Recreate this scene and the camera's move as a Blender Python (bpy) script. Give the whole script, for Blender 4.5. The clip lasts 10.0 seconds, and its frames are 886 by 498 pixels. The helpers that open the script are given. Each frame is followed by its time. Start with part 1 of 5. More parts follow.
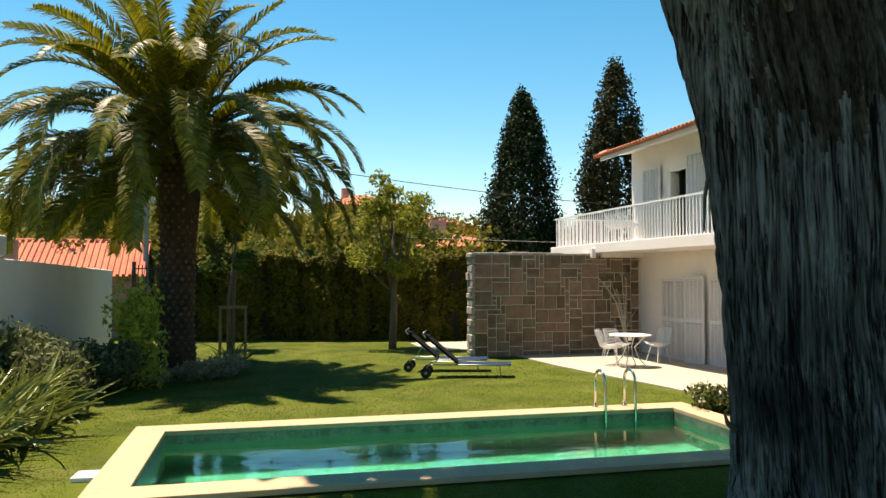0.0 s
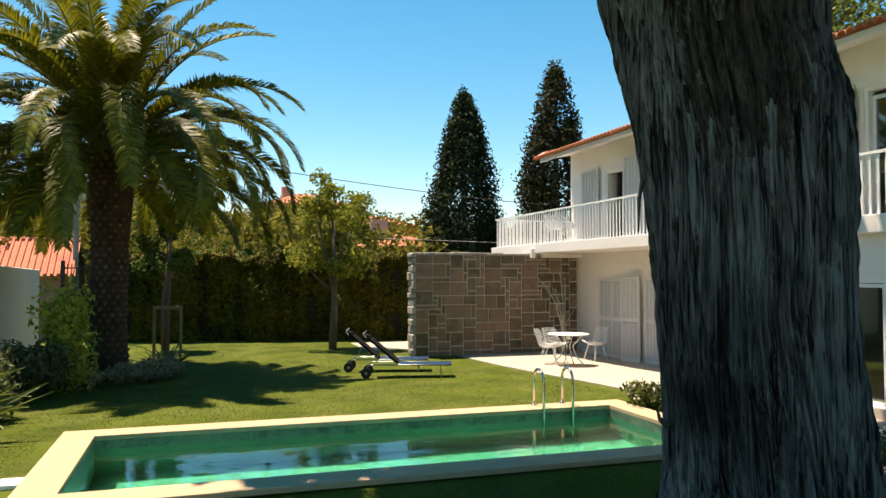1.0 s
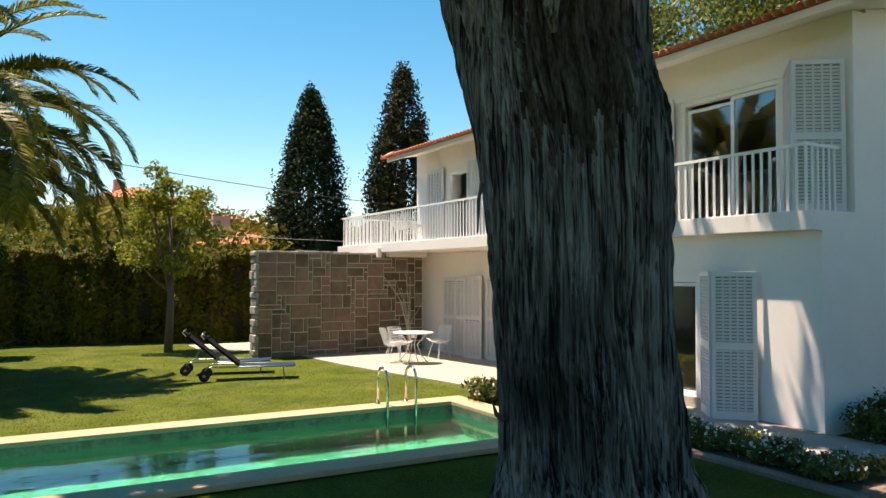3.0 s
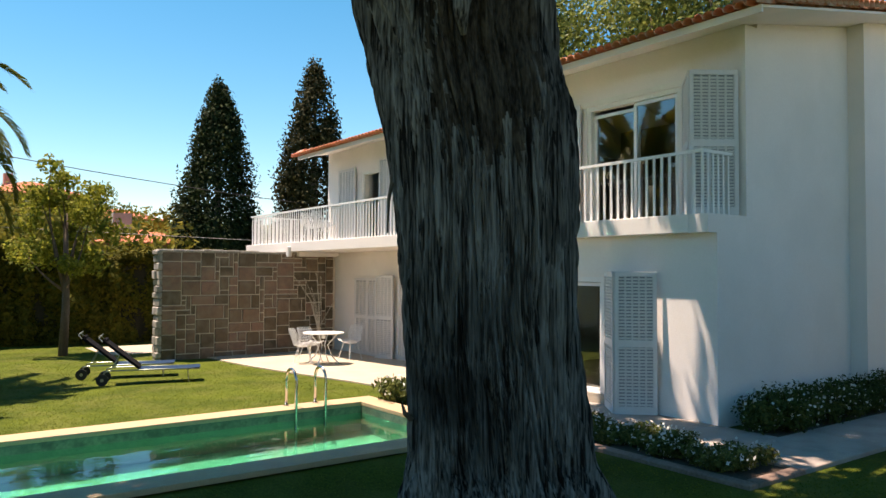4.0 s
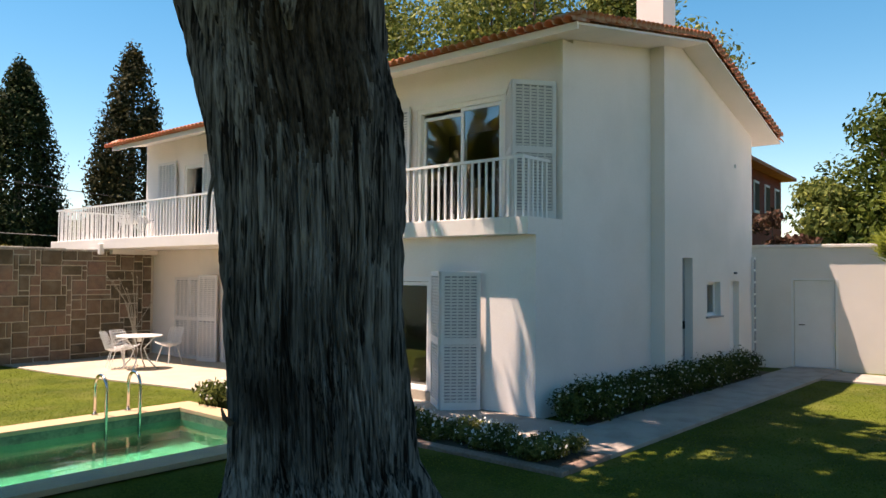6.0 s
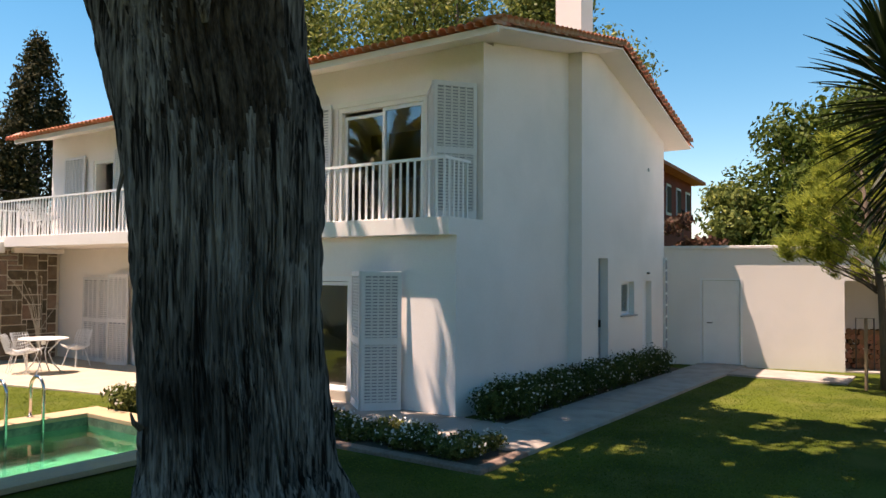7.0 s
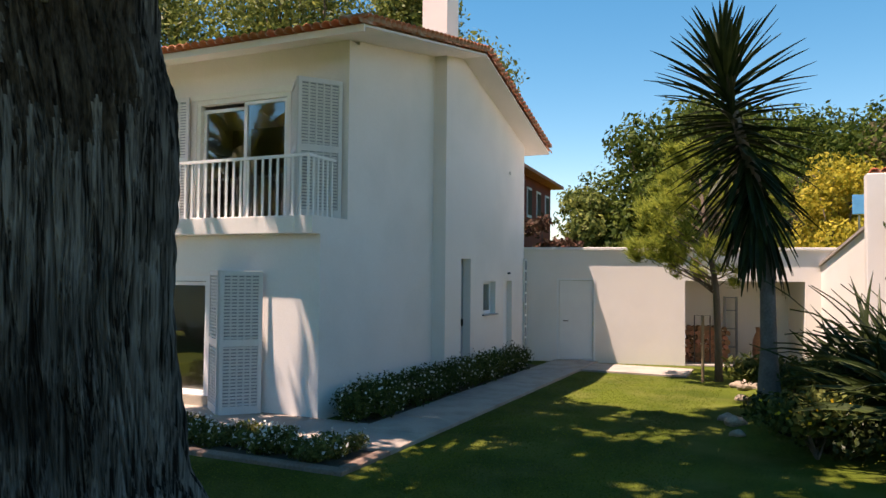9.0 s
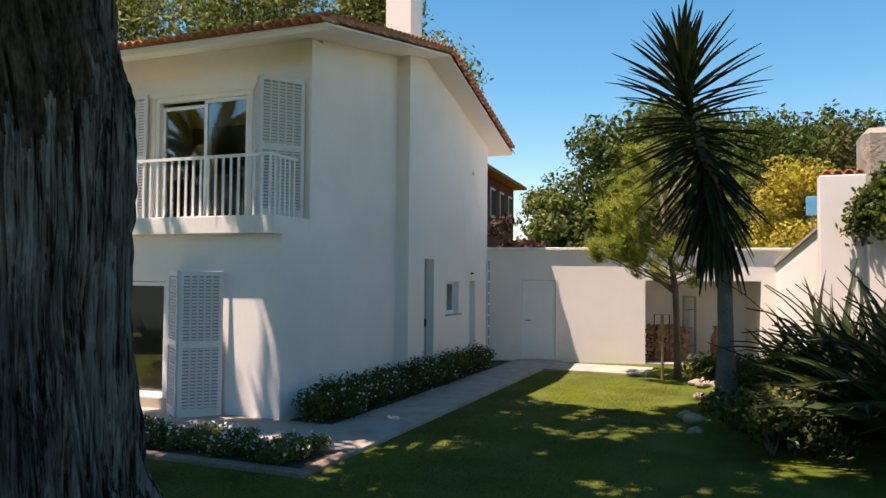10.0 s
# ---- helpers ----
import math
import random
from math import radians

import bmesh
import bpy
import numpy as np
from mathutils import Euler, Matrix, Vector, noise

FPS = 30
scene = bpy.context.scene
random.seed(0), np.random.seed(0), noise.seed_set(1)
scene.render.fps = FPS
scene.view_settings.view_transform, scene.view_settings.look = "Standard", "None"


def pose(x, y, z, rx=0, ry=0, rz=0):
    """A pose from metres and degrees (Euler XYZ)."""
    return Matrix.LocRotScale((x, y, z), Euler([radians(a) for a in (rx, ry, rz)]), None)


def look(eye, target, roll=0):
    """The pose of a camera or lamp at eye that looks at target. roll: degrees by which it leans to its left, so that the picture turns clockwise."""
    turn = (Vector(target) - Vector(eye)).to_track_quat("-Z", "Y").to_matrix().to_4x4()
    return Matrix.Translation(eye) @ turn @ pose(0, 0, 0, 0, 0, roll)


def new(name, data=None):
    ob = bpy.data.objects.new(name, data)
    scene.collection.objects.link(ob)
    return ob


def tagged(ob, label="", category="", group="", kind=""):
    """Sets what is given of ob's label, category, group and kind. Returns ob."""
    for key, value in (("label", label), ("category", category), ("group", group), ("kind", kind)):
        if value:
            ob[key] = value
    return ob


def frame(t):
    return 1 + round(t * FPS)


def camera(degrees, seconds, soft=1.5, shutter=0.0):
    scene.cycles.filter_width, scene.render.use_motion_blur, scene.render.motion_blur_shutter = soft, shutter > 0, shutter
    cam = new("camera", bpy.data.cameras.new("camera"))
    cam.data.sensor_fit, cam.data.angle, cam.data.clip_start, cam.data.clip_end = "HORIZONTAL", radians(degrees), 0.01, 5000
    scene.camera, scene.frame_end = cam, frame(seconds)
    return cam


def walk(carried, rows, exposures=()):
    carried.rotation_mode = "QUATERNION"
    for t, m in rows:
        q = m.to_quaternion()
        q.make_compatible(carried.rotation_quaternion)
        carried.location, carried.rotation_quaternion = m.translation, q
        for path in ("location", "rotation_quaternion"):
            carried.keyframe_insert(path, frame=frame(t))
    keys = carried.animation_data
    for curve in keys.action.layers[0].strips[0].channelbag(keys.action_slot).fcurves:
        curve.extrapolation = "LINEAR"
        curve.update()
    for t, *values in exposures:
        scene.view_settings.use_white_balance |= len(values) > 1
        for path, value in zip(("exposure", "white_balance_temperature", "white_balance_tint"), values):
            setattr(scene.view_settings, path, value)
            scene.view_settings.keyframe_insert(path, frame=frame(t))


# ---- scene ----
cam = camera(61.2, 10.0)

PATH = [
    (0.0, pose(0.0433, 0.1804, 2.00, 91.89, 0.05, -13.49)),
    (0.5, pose(0.0478, 0.1793, 2.00, 91.88, -0.01, -14.94)),
    (1.0, pose(0.0572, 0.1765, 2.00, 91.88, -0.02, -17.95)),
    (1.5, pose(0.0660, 0.1734, 2.00, 91.86, -0.05, -20.82)),
    (2.0, pose(0.0745, 0.1699, 2.00, 91.85, -0.08, -23.67)),
    (3.5, pose(0.1005, 0.1560, 2.00, 91.83, -0.20, -32.81)),
    (4.0, pose(0.1097, 0.1496, 2.00, 91.84, -0.25, -36.25)),
    (4.5, pose(0.1180, 0.1432, 2.00, 91.84, -0.26, -39.48)),
    (5.0, pose(0.1259, 0.1363, 2.00, 91.85, -0.30, -42.74)),
    (5.5, pose(0.1333, 0.1291, 2.00, 91.86, -0.35, -45.93)),
    (7.0, pose(0.1520, 0.1064, 2.00, 91.91, -0.41, -55.01)),
    (7.5, pose(0.1569, 0.0990, 2.00, 91.92, -0.45, -57.74)),
    (8.0, pose(0.1615, 0.0913, 2.00, 91.93, -0.50, -60.53)),
    (8.5, pose(0.1652, 0.0844, 2.00, 91.96, -0.52, -62.94)),
    (9.0, pose(0.1684, 0.0779, 2.00, 91.98, -0.54, -65.19)),
    (9.5, pose(0.1706, 0.0729, 2.00, 91.99, -0.53, -66.87)),
    (10.0, pose(0.1720, 0.0696, 2.00, 92.01, -0.48, -67.96)),
]
walk(cam, PATH, exposures=((0.0, 1.10, 8000, 18), (4.0, 1.14, 7950, 24), (7.0, 1.12, 8150, 30), (10.0, 1.10, 7900, 30)))

# ---- light ----
SUN = (-0.50, 0.62, 2.3)           # towards the sun
world = bpy.data.worlds.new("world")
scene.world = world
world.use_nodes = True
wn = world.node_tree
sky = wn.nodes.new("ShaderNodeTexSky")
sky.sky_type = "NISHITA"
sky.sun_disc = False
sky.sun_elevation = radians(70.9)
sky.sun_rotation = math.atan2(SUN[0], SUN[1])
sky.air_density = 1.0
sky.dust_density = 0.0
sky.altitude = 500
sky.ozone_density = 1.4
wn.nodes["Background"].inputs[1].default_value = 0.095
clear = wn.nodes.new("ShaderNodeHueSaturation")
clear.inputs["Saturation"].default_value = 1.42
clear.inputs["Hue"].default_value = 0.483
wn.links.new(sky.outputs[0], clear.inputs["Color"])
wn.links.new(clear.outputs[0], wn.nodes["Background"].inputs[0])
sun = new("sun", bpy.data.lights.new("sun", "SUN"))
sun.data.energy = 5.0
sun.data.angle = radians(0.6)
sun.data.color = (1.0, 0.95, 0.86)
sun.matrix_world = look(SUN, (0, 0, 0))


# ---- materials ----
def mat(name, a, b=None, scale=3.0, fine=40.0, rough=0.7, bump=0.2, metal=0.0, island=0.0, obj=0.0, leaf=0.0,
        stretch=(1, 1, 1), spec=0.4, dirt=None, hard=0.25, gloss=0.12):
    """A procedural surface: two colours mixed by a broad and a fine noise, with relief."""
    m = bpy.data.materials.new(name)
    m.use_nodes = True
    nt = m.node_tree
    n, l = nt.nodes, nt.links
    p = n["Principled BSDF"]
    p.inputs["Roughness"].default_value = rough
    p.inputs["Metallic"].default_value = metal
    p.inputs["Specular IOR Level"].default_value = min(spec, gloss) if leaf else spec
    b = b or tuple(c * 0.8 for c in a)
    tc = n.new("ShaderNodeTexCoord")
    mp = n.new("ShaderNodeMapping")
    mp.inputs["Scale"].default_value = stretch
    l.new(tc.outputs["Object"], mp.inputs["Vector"])
    n1, n2 = n.new("ShaderNodeTexNoise"), n.new("ShaderNodeTexNoise")
    n1.inputs["Scale"].default_value, n2.inputs["Scale"].default_value = scale, fine
    n1.inputs["Detail"].default_value = n2.inputs["Detail"].default_value = 5
    l.new(mp.outputs[0], n1.inputs["Vector"]), l.new(mp.outputs[0], n2.inputs["Vector"])
    add = n.new("ShaderNodeMath")
    add.operation = "ADD"
    l.new(n1.outputs["Fac"], add.inputs[0]), l.new(n2.outputs["Fac"], add.inputs[1])
    rng = n.new("ShaderNodeMapRange")
    rng.inputs["From Min"].default_value, rng.inputs["From Max"].default_value = 1 - hard, 1 + hard
    l.new(add.outputs[0], rng.inputs["Value"])
    mix = n.new("ShaderNodeMix")
    mix.data_type = "RGBA"
    mix.inputs["A"].default_value, mix.inputs["B"].default_value = (*a, 1), (*b, 1)
    l.new(rng.outputs[0], mix.inputs["Factor"])
    col = mix.outputs["Result"]
    for amount, node, out in ((island, "ShaderNodeNewGeometry", "Random Per Island"), (obj, "ShaderNodeObjectInfo", "Random")):
        if amount:
            r = n.new(node)
            hs = n.new("ShaderNodeHueSaturation")
            mr = n.new("ShaderNodeMapRange")
            mr.inputs["To Min"].default_value, mr.inputs["To Max"].default_value = 1 - amount, 1 + amount
            l.new(r.outputs[out], mr.inputs["Value"]), l.new(mr.outputs[0], hs.inputs["Value"])
            mh = n.new("ShaderNodeMapRange")
            mh.inputs["To Min"].default_value, mh.inputs["To Max"].default_value = 0.5 + 0.05 * amount, 0.5 - 0.05 * amount
            l.new(r.outputs[out], mh.inputs["Value"]), l.new(mh.outputs[0], hs.inputs["Hue"])
            l.new(col, hs.inputs["Color"])
            col = hs.outputs[0]
    if dirt:
        nd = n.new("ShaderNodeTexNoise")
        nd.inputs["Scale"].default_value, nd.inputs["Detail"].default_value = dirt[1], 8
        l.new(tc.outputs["Object"], nd.inputs["Vector"])
        rd = n.new("ShaderNodeMapRange")
        rd.inputs["From Min"].default_value, rd.inputs["From Max"].default_value = 0.46, 0.68
        rd.inputs["To Max"].default_value = dirt[2]
        l.new(nd.outputs["Fac"], rd.inputs["Value"])
        mx = n.new("ShaderNodeMix")
        mx.data_type = "RGBA"
        l.new(rd.outputs[0], mx.inputs["Factor"]), l.new(col, mx.inputs["A"])
        mx.inputs["B"].default_value = (*dirt[0], 1)
        col = mx.outputs["Result"]
    l.new(col, p.inputs["Base Color"])
    if bump:
        bp = n.new("ShaderNodeBump")
        bp.inputs["Strength"].default_value, bp.inputs["Distance"].default_value = bump, 0.02
        l.new(n2.outputs["Fac"], bp.inputs["Height"]), l.new(bp.outputs[0], p.inputs["Normal"])
    if leaf:
        tr = n.new("ShaderNodeBsdfTranslucent")
        l.new(col, tr.inputs["Color"])
        ms = n.new("ShaderNodeMixShader")
        ms.inputs[0].default_value = leaf
        l.new(p.outputs[0], ms.inputs[1]), l.new(tr.outputs[0], ms.inputs[2])
        l.new(ms.outputs[0], n["Material Output"].inputs["Surface"])
    return m


M_RENDER = mat("white_render", (0.84, 0.79, 0.75), (0.78, 0.73, 0.69), 0.6, 60, 0.85, 0.12, dirt=((0.62, 0.61, 0.57), 0.8, 0.35))
M_CREAM = mat("cream_trim", (0.80, 0.78, 0.72), (0.74, 0.72, 0.66), 2, 40, 0.6, 0.05)
M_PAINT = mat("white_paint", (0.80, 0.80, 0.79), (0.75, 0.75, 0.74), 3, 60, 0.4, 0.03)
M_SHUT = mat("shutter_paint", (0.70, 0.69, 0.68), (0.64, 0.63, 0.62), 3, 50, 0.5, 0.05)
M_TILE = mat("clay_tile", (0.60, 0.19, 0.075), (0.44, 0.12, 0.055), 6, 60, 0.8, 0.3, obj=0.2, island=0.2, dirt=((0.60, 0.50, 0.40), 5, 0.7))
M_STONE = mat("stone", (0.20, 0.135, 0.085), (0.105, 0.073, 0.048), 5, 45, 0.85, 0.7, obj=0.5, dirt=((0.26, 0.21, 0.155), 4, 0.5))
M_MORTAR = mat("mortar", (0.62, 0.56, 0.46), (0.52, 0.46, 0.38), 8, 60, 0.9, 0.5)
M_COPING = mat("limestone_coping", (0.50, 0.36, 0.21), (0.41, 0.29, 0.17), 1.5, 50, 0.75, 0.15, dirt=((0.36, 0.26, 0.19), 2.2, 0.6))
M_PAVE = mat("pale_paving", (0.47, 0.40, 0.31), (0.39, 0.33, 0.25), 1.2, 50, 0.8, 0.15, dirt=((0.34, 0.29, 0.24), 1.7, 0.5))
M_PATH = mat("path_concrete", (0.40, 0.35, 0.31), (0.31, 0.27, 0.24), 1.2, 50, 0.85, 0.2, dirt=((0.22, 0.185, 0.16), 2.3, 0.6))
M_POOL = mat("pool_mosaic", (0.022, 0.25, 0.145), (0.015, 0.18, 0.10), 1.0, 30, 0.35, 0.05)
M_BAND = mat("waterline_tile", (0.14, 0.22, 0.15), (0.06, 0.13, 0.09), 4, 24, 0.35, 0.1, dirt=((0.05, 0.07, 0.05), 6, 0.7))
M_LAWN = mat("lawn", (0.085, 0.110, 0.012), (0.042, 0.062, 0.007), 0.9, 38, 0.9, 1.0, spec=0.1, dirt=((0.13, 0.13, 0.035), 1.3, 0.5), hard=0.17)
M_BLADE = mat("grass_blade", (0.125, 0.158, 0.020), (0.078, 0.105, 0.013), 0.8, 9, 0.8, 0, island=0.45, leaf=0.45, spec=0.1)
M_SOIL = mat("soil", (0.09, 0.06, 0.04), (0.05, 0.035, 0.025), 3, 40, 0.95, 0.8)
M_BARK = mat("grey_bark", (0.017, 0.012, 0.010), (0.22, 0.198, 0.18), 3.6, 17, 0.95, 1.0, stretch=(3, 3, 0.13), dirt=((0.012, 0.009, 0.007), 0.75, 0.85), hard=0.16, spec=0.1)
M_BARKDARK = mat("dark_bark", (0.018, 0.012, 0.009), (0.105, 0.080, 0.062), 6, 22, 0.95, 1.0, stretch=(2, 2, 0.6), spec=0.1)
M_YTRUNK = mat("smooth_grey_bark", (0.20, 0.18, 0.16), (0.13, 0.115, 0.10), 4, 30, 0.9, 0.4, spec=0.1)
M_KERB = mat("worn_pinkish_kerb", (0.30, 0.21, 0.17), (0.20, 0.135, 0.105), 3, 30, 0.9, 0.5, spec=0.1)
M_BARK2 = mat("brown_bark", (0.16, 0.12, 0.09), (0.08, 0.06, 0.045), 3, 25, 0.9, 0.8, stretch=(3, 3, 0.5))
M_PALMT = mat("palm_trunk", (0.085, 0.050, 0.030), (0.03, 0.018, 0.011), 5, 40, 0.95, 0.8, island=0.3)
M_PALM = mat("palm_leaflet", (0.19, 0.185, 0.012), (0.070, 0.080, 0.008), 0.7, 9, 0.44, 0, island=0.45, leaf=0.32, gloss=0.2)
M_SCAR = mat("palm_scar", (0.20, 0.125, 0.07), (0.085, 0.05, 0.028), 6, 40, 0.9, 0.6, island=0.4)
M_RACHIS = mat("palm_rachis", (0.17, 0.14, 0.035), (0.11, 0.09, 0.025), 2, 20, 0.7, 0.1, spec=0.1)
M_YUCCA = mat("yucca_leaf", (0.024, 0.040, 0.012), (0.012, 0.022, 0.007), 2, 9, 0.5, 0, obj=0.3, leaf=0.08)
M_STRAP = mat("strap_leaf", (0.22, 0.26, 0.06), (0.06, 0.085, 0.018), 2, 9, 0.34, 0, island=0.5, leaf=0.2, gloss=0.5)
# darker copy of the strap leaf, with the shade put into its colour
M_STRAP_SHADE = mat("shade_toned_strap_leaf", (0.040, 0.060, 0.014), (0.020, 0.031, 0.009), 2, 9, 0.5, 0, island=0.4, leaf=0.15, gloss=0.3)
M_HEDGE = mat("hedge_leaf", (0.12, 0.105, 0.012), (0.05, 0.05, 0.008), 0.6, 7, 0.85, 0, island=0.4, leaf=0.08)
M_CYP = mat("cypress_leaf", (0.032, 0.050, 0.016), (0.015, 0.024, 0.009), 0.9, 6, 0.8, 0, island=0.5, leaf=0.12)
M_CYP2 = mat("sparse_cypress_leaf", (0.055, 0.052, 0.020), (0.022, 0.025, 0.010), 0.9, 6, 0.8, 0, island=0.5, leaf=0.12)
M_YOUNG = mat("young_leaf", (0.27, 0.28, 0.04), (0.15, 0.17, 0.026), 1, 9, 0.65, 0, island=0.4, leaf=0.5)
M_TREE = mat("tree_leaf", (0.085, 0.125, 0.020), (0.036, 0.058, 0.010), 0.5, 6, 0.6, 0, island=0.45, leaf=0.3)
M_POPLAR = mat("poplar_leaf", (0.22, 0.26, 0.07), (0.085, 0.11, 0.026), 0.4, 6, 0.5, 0, island=0.55, leaf=0.3)
M_PINE = mat("pine_needle", (0.30, 0.34, 0.06), (0.16, 0.20, 0.035), 0.8, 8, 0.6, 0, island=0.4, leaf=0.45)
M_STONEPINE = mat("stone_pine_leaf", (0.075, 0.115, 0.018), (0.035, 0.055, 0.010), 0.15, 2, 0.8, 0, island=0.5, leaf=0.25)
M_BROWNWOOD = mat("bare_brown_twigs", (0.13, 0.10, 0.05), (0.06, 0.055, 0.025), 0.2, 3, 0.9, 0, island=0.5, leaf=0.2)
M_SCRUB = mat("scrub_leaf", (0.20, 0.175, 0.025), (0.080, 0.084, 0.014), 0.25, 3, 0.8, 0, island=0.5, leaf=0.35)
M_GOLD = mat("golden_leaf", (0.42, 0.35, 0.04), (0.26, 0.23, 0.03), 0.6, 6, 0.6, 0, island=0.35, leaf=0.35)
M_GREYL = mat("grey_green_leaf", (0.15, 0.17, 0.075), (0.075, 0.09, 0.04), 1, 9, 0.7, 0, island=0.4, leaf=0.2)
M_CUSHION = mat("grey_cushion_leaf", (0.34, 0.33, 0.22), (0.19, 0.19, 0.12), 1, 9, 0.8, 0, island=0.35, leaf=0.2)
M_LIME = mat("lime_leaf", (0.50, 0.54, 0.10), (0.32, 0.38, 0.06), 1, 9, 0.55, 0, island=0.35, leaf=0.45)
M_RUST = mat("rust_leaf", (0.10, 0.05, 0.03), (0.05, 0.03, 0.02), 1, 9, 0.6, 0, island=0.4, leaf=0.2)
M_BED = mat("bed_leaf", (0.095, 0.115, 0.028), (0.042, 0.055, 0.014), 1, 9, 0.6, 0, island=0.5, leaf=0.25)
M_BORDER = mat("border_leaf", (0.17, 0.18, 0.05), (0.075, 0.085, 0.024), 1, 9, 0.6, 0, island=0.5, leaf=0.3)
M_PETAL = mat("white_petal", (0.75, 0.73, 0.68), (0.62, 0.60, 0.55), 3, 20, 0.6, 0, leaf=0.2)
M_YPETAL = mat("yellow_petal", (0.80, 0.50, 0.03), (0.7, 0.4, 0.02), 3, 20, 0.6, 0, leaf=0.2)
M_STEEL = mat("polished_steel", (0.62, 0.62, 0.62), (0.55, 0.55, 0.55), 2, 80, 0.18, 0.02, metal=1)
M_ALU = mat("aluminium_tube", (0.34, 0.36, 0.30), (0.26, 0.28, 0.24), 2, 80, 0.35, 0.02, metal=1)
M_SLING = mat("blue_sling_fabric", (0.02, 0.045, 0.09), (0.015, 0.033, 0.065), 4, 200, 0.95, 0.2, spec=0.05)
M_BLACK = mat("black_fabric", (0.012, 0.012, 0.013), (0.008, 0.008, 0.009), 4, 90, 0.95, 0.2, spec=0.05)
M_RUBBER = mat("black_rubber", (0.02, 0.02, 0.02), (0.012, 0.012, 0.012), 4, 60, 0.7, 0.1)
M_PLASTIC = mat("white_plastic", (0.80, 0.80, 0.80), (0.74, 0.74, 0.74), 3, 60, 0.35, 0.02)
M_IRON = mat("dark_iron", (0.035, 0.03, 0.028), (0.02, 0.017, 0.016), 5, 60, 0.6, 0.2)
M_WOOD = mat("weathered_wood", (0.26, 0.19, 0.12), (0.16, 0.11, 0.07), 3, 30, 0.8, 0.4, stretch=(4, 4, 0.6))
M_LOG = mat("cut_log", (0.30, 0.14, 0.07), (0.16, 0.07, 0.04), 6, 40, 0.85, 0.5, obj=0.35)
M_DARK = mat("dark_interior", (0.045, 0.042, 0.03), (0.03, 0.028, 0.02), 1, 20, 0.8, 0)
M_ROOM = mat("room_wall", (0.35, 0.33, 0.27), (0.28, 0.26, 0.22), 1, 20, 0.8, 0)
# grey paint, also the painted shade behind the shutter slats
M_GREYDOOR_SLOTS = mat("grey_door_and_slot_shade", (0.30, 0.32, 0.34), (0.25, 0.27, 0.29), 2, 40, 0.5, 0.05)
M_ROCK = mat("garden_rock", (0.36, 0.29, 0.22), (0.20, 0.16, 0.12), 4, 25, 0.9, 0.8)
M_RUIN = mat("old_masonry", (0.38, 0.33, 0.28), (0.22, 0.18, 0.15), 2.5, 14, 0.9, 0.9)
M_REDWALL = mat("red_house_render", (0.24, 0.05, 0.035), (0.19, 0.04, 0.03), 1, 30, 0.85, 0.1)
M_PINKWALL = mat("pink_render", (0.52, 0.26, 0.20), (0.42, 0.20, 0.16), 0.6, 12, 0.85, 0.1)
M_FARROOF = mat("far_tile_roof", (0.55, 0.17, 0.08), (0.40, 0.11, 0.06), 1.5, 10, 0.8, 0.3)
M_FARWALL = mat("far_wall", (0.50, 0.40, 0.34), (0.40, 0.32, 0.27), 0.4, 4, 0.85, 0.1)
M_BLUE = mat("blue_sign_paint", (0.10, 0.42, 0.72), (0.08, 0.36, 0.64), 3, 30, 0.4, 0)
M_HANDLE = mat("dark_metal_handle", (0.06, 0.06, 0.06), (0.04, 0.04, 0.04), 5, 60, 0.4, 0, metal=1)


def glass(name, tint=(0.9, 0.95, 0.95), rough=0.0, ior=1.45, wave=0.0):
    m = bpy.data.materials.new(name)
    m.use_nodes = True
    n, l = m.node_tree.nodes, m.node_tree.links
    p = n["Principled BSDF"]
    p.inputs["Base Color"].default_value = (*tint, 1)
    p.inputs["Transmission Weight"].default_value = 1.0
    p.inputs["Roughness"].default_value = rough
    p.inputs["IOR"].default_value = ior
    if wave:
        tc, no, bp = n.new("ShaderNodeTexCoord"), n.new("ShaderNodeTexNoise"), n.new("ShaderNodeBump")
        mp = n.new("ShaderNodeMapping")
        mp.inputs["Scale"].default_value = (0.6, 1.4, 1)
        no.inputs["Scale"].default_value, no.inputs["Detail"].default_value = 2.2, 3
        bp.inputs["Strength"].default_value, bp.inputs["Distance"].default_value = wave, 0.05
        l.new(tc.outputs["Object"], mp.inputs[0]), l.new(mp.outputs[0], no.inputs["Vector"])
        l.new(no.outputs["Fac"], bp.inputs["Height"]), l.new(bp.outputs[0], p.inputs["Normal"])
    return m


M_GLASS = glass("window_glass", (0.75, 0.85, 0.85), ior=2.0)
M_WATER = glass("pool_water", (0.70, 0.95, 0.86), ior=1.33, wave=0.16)


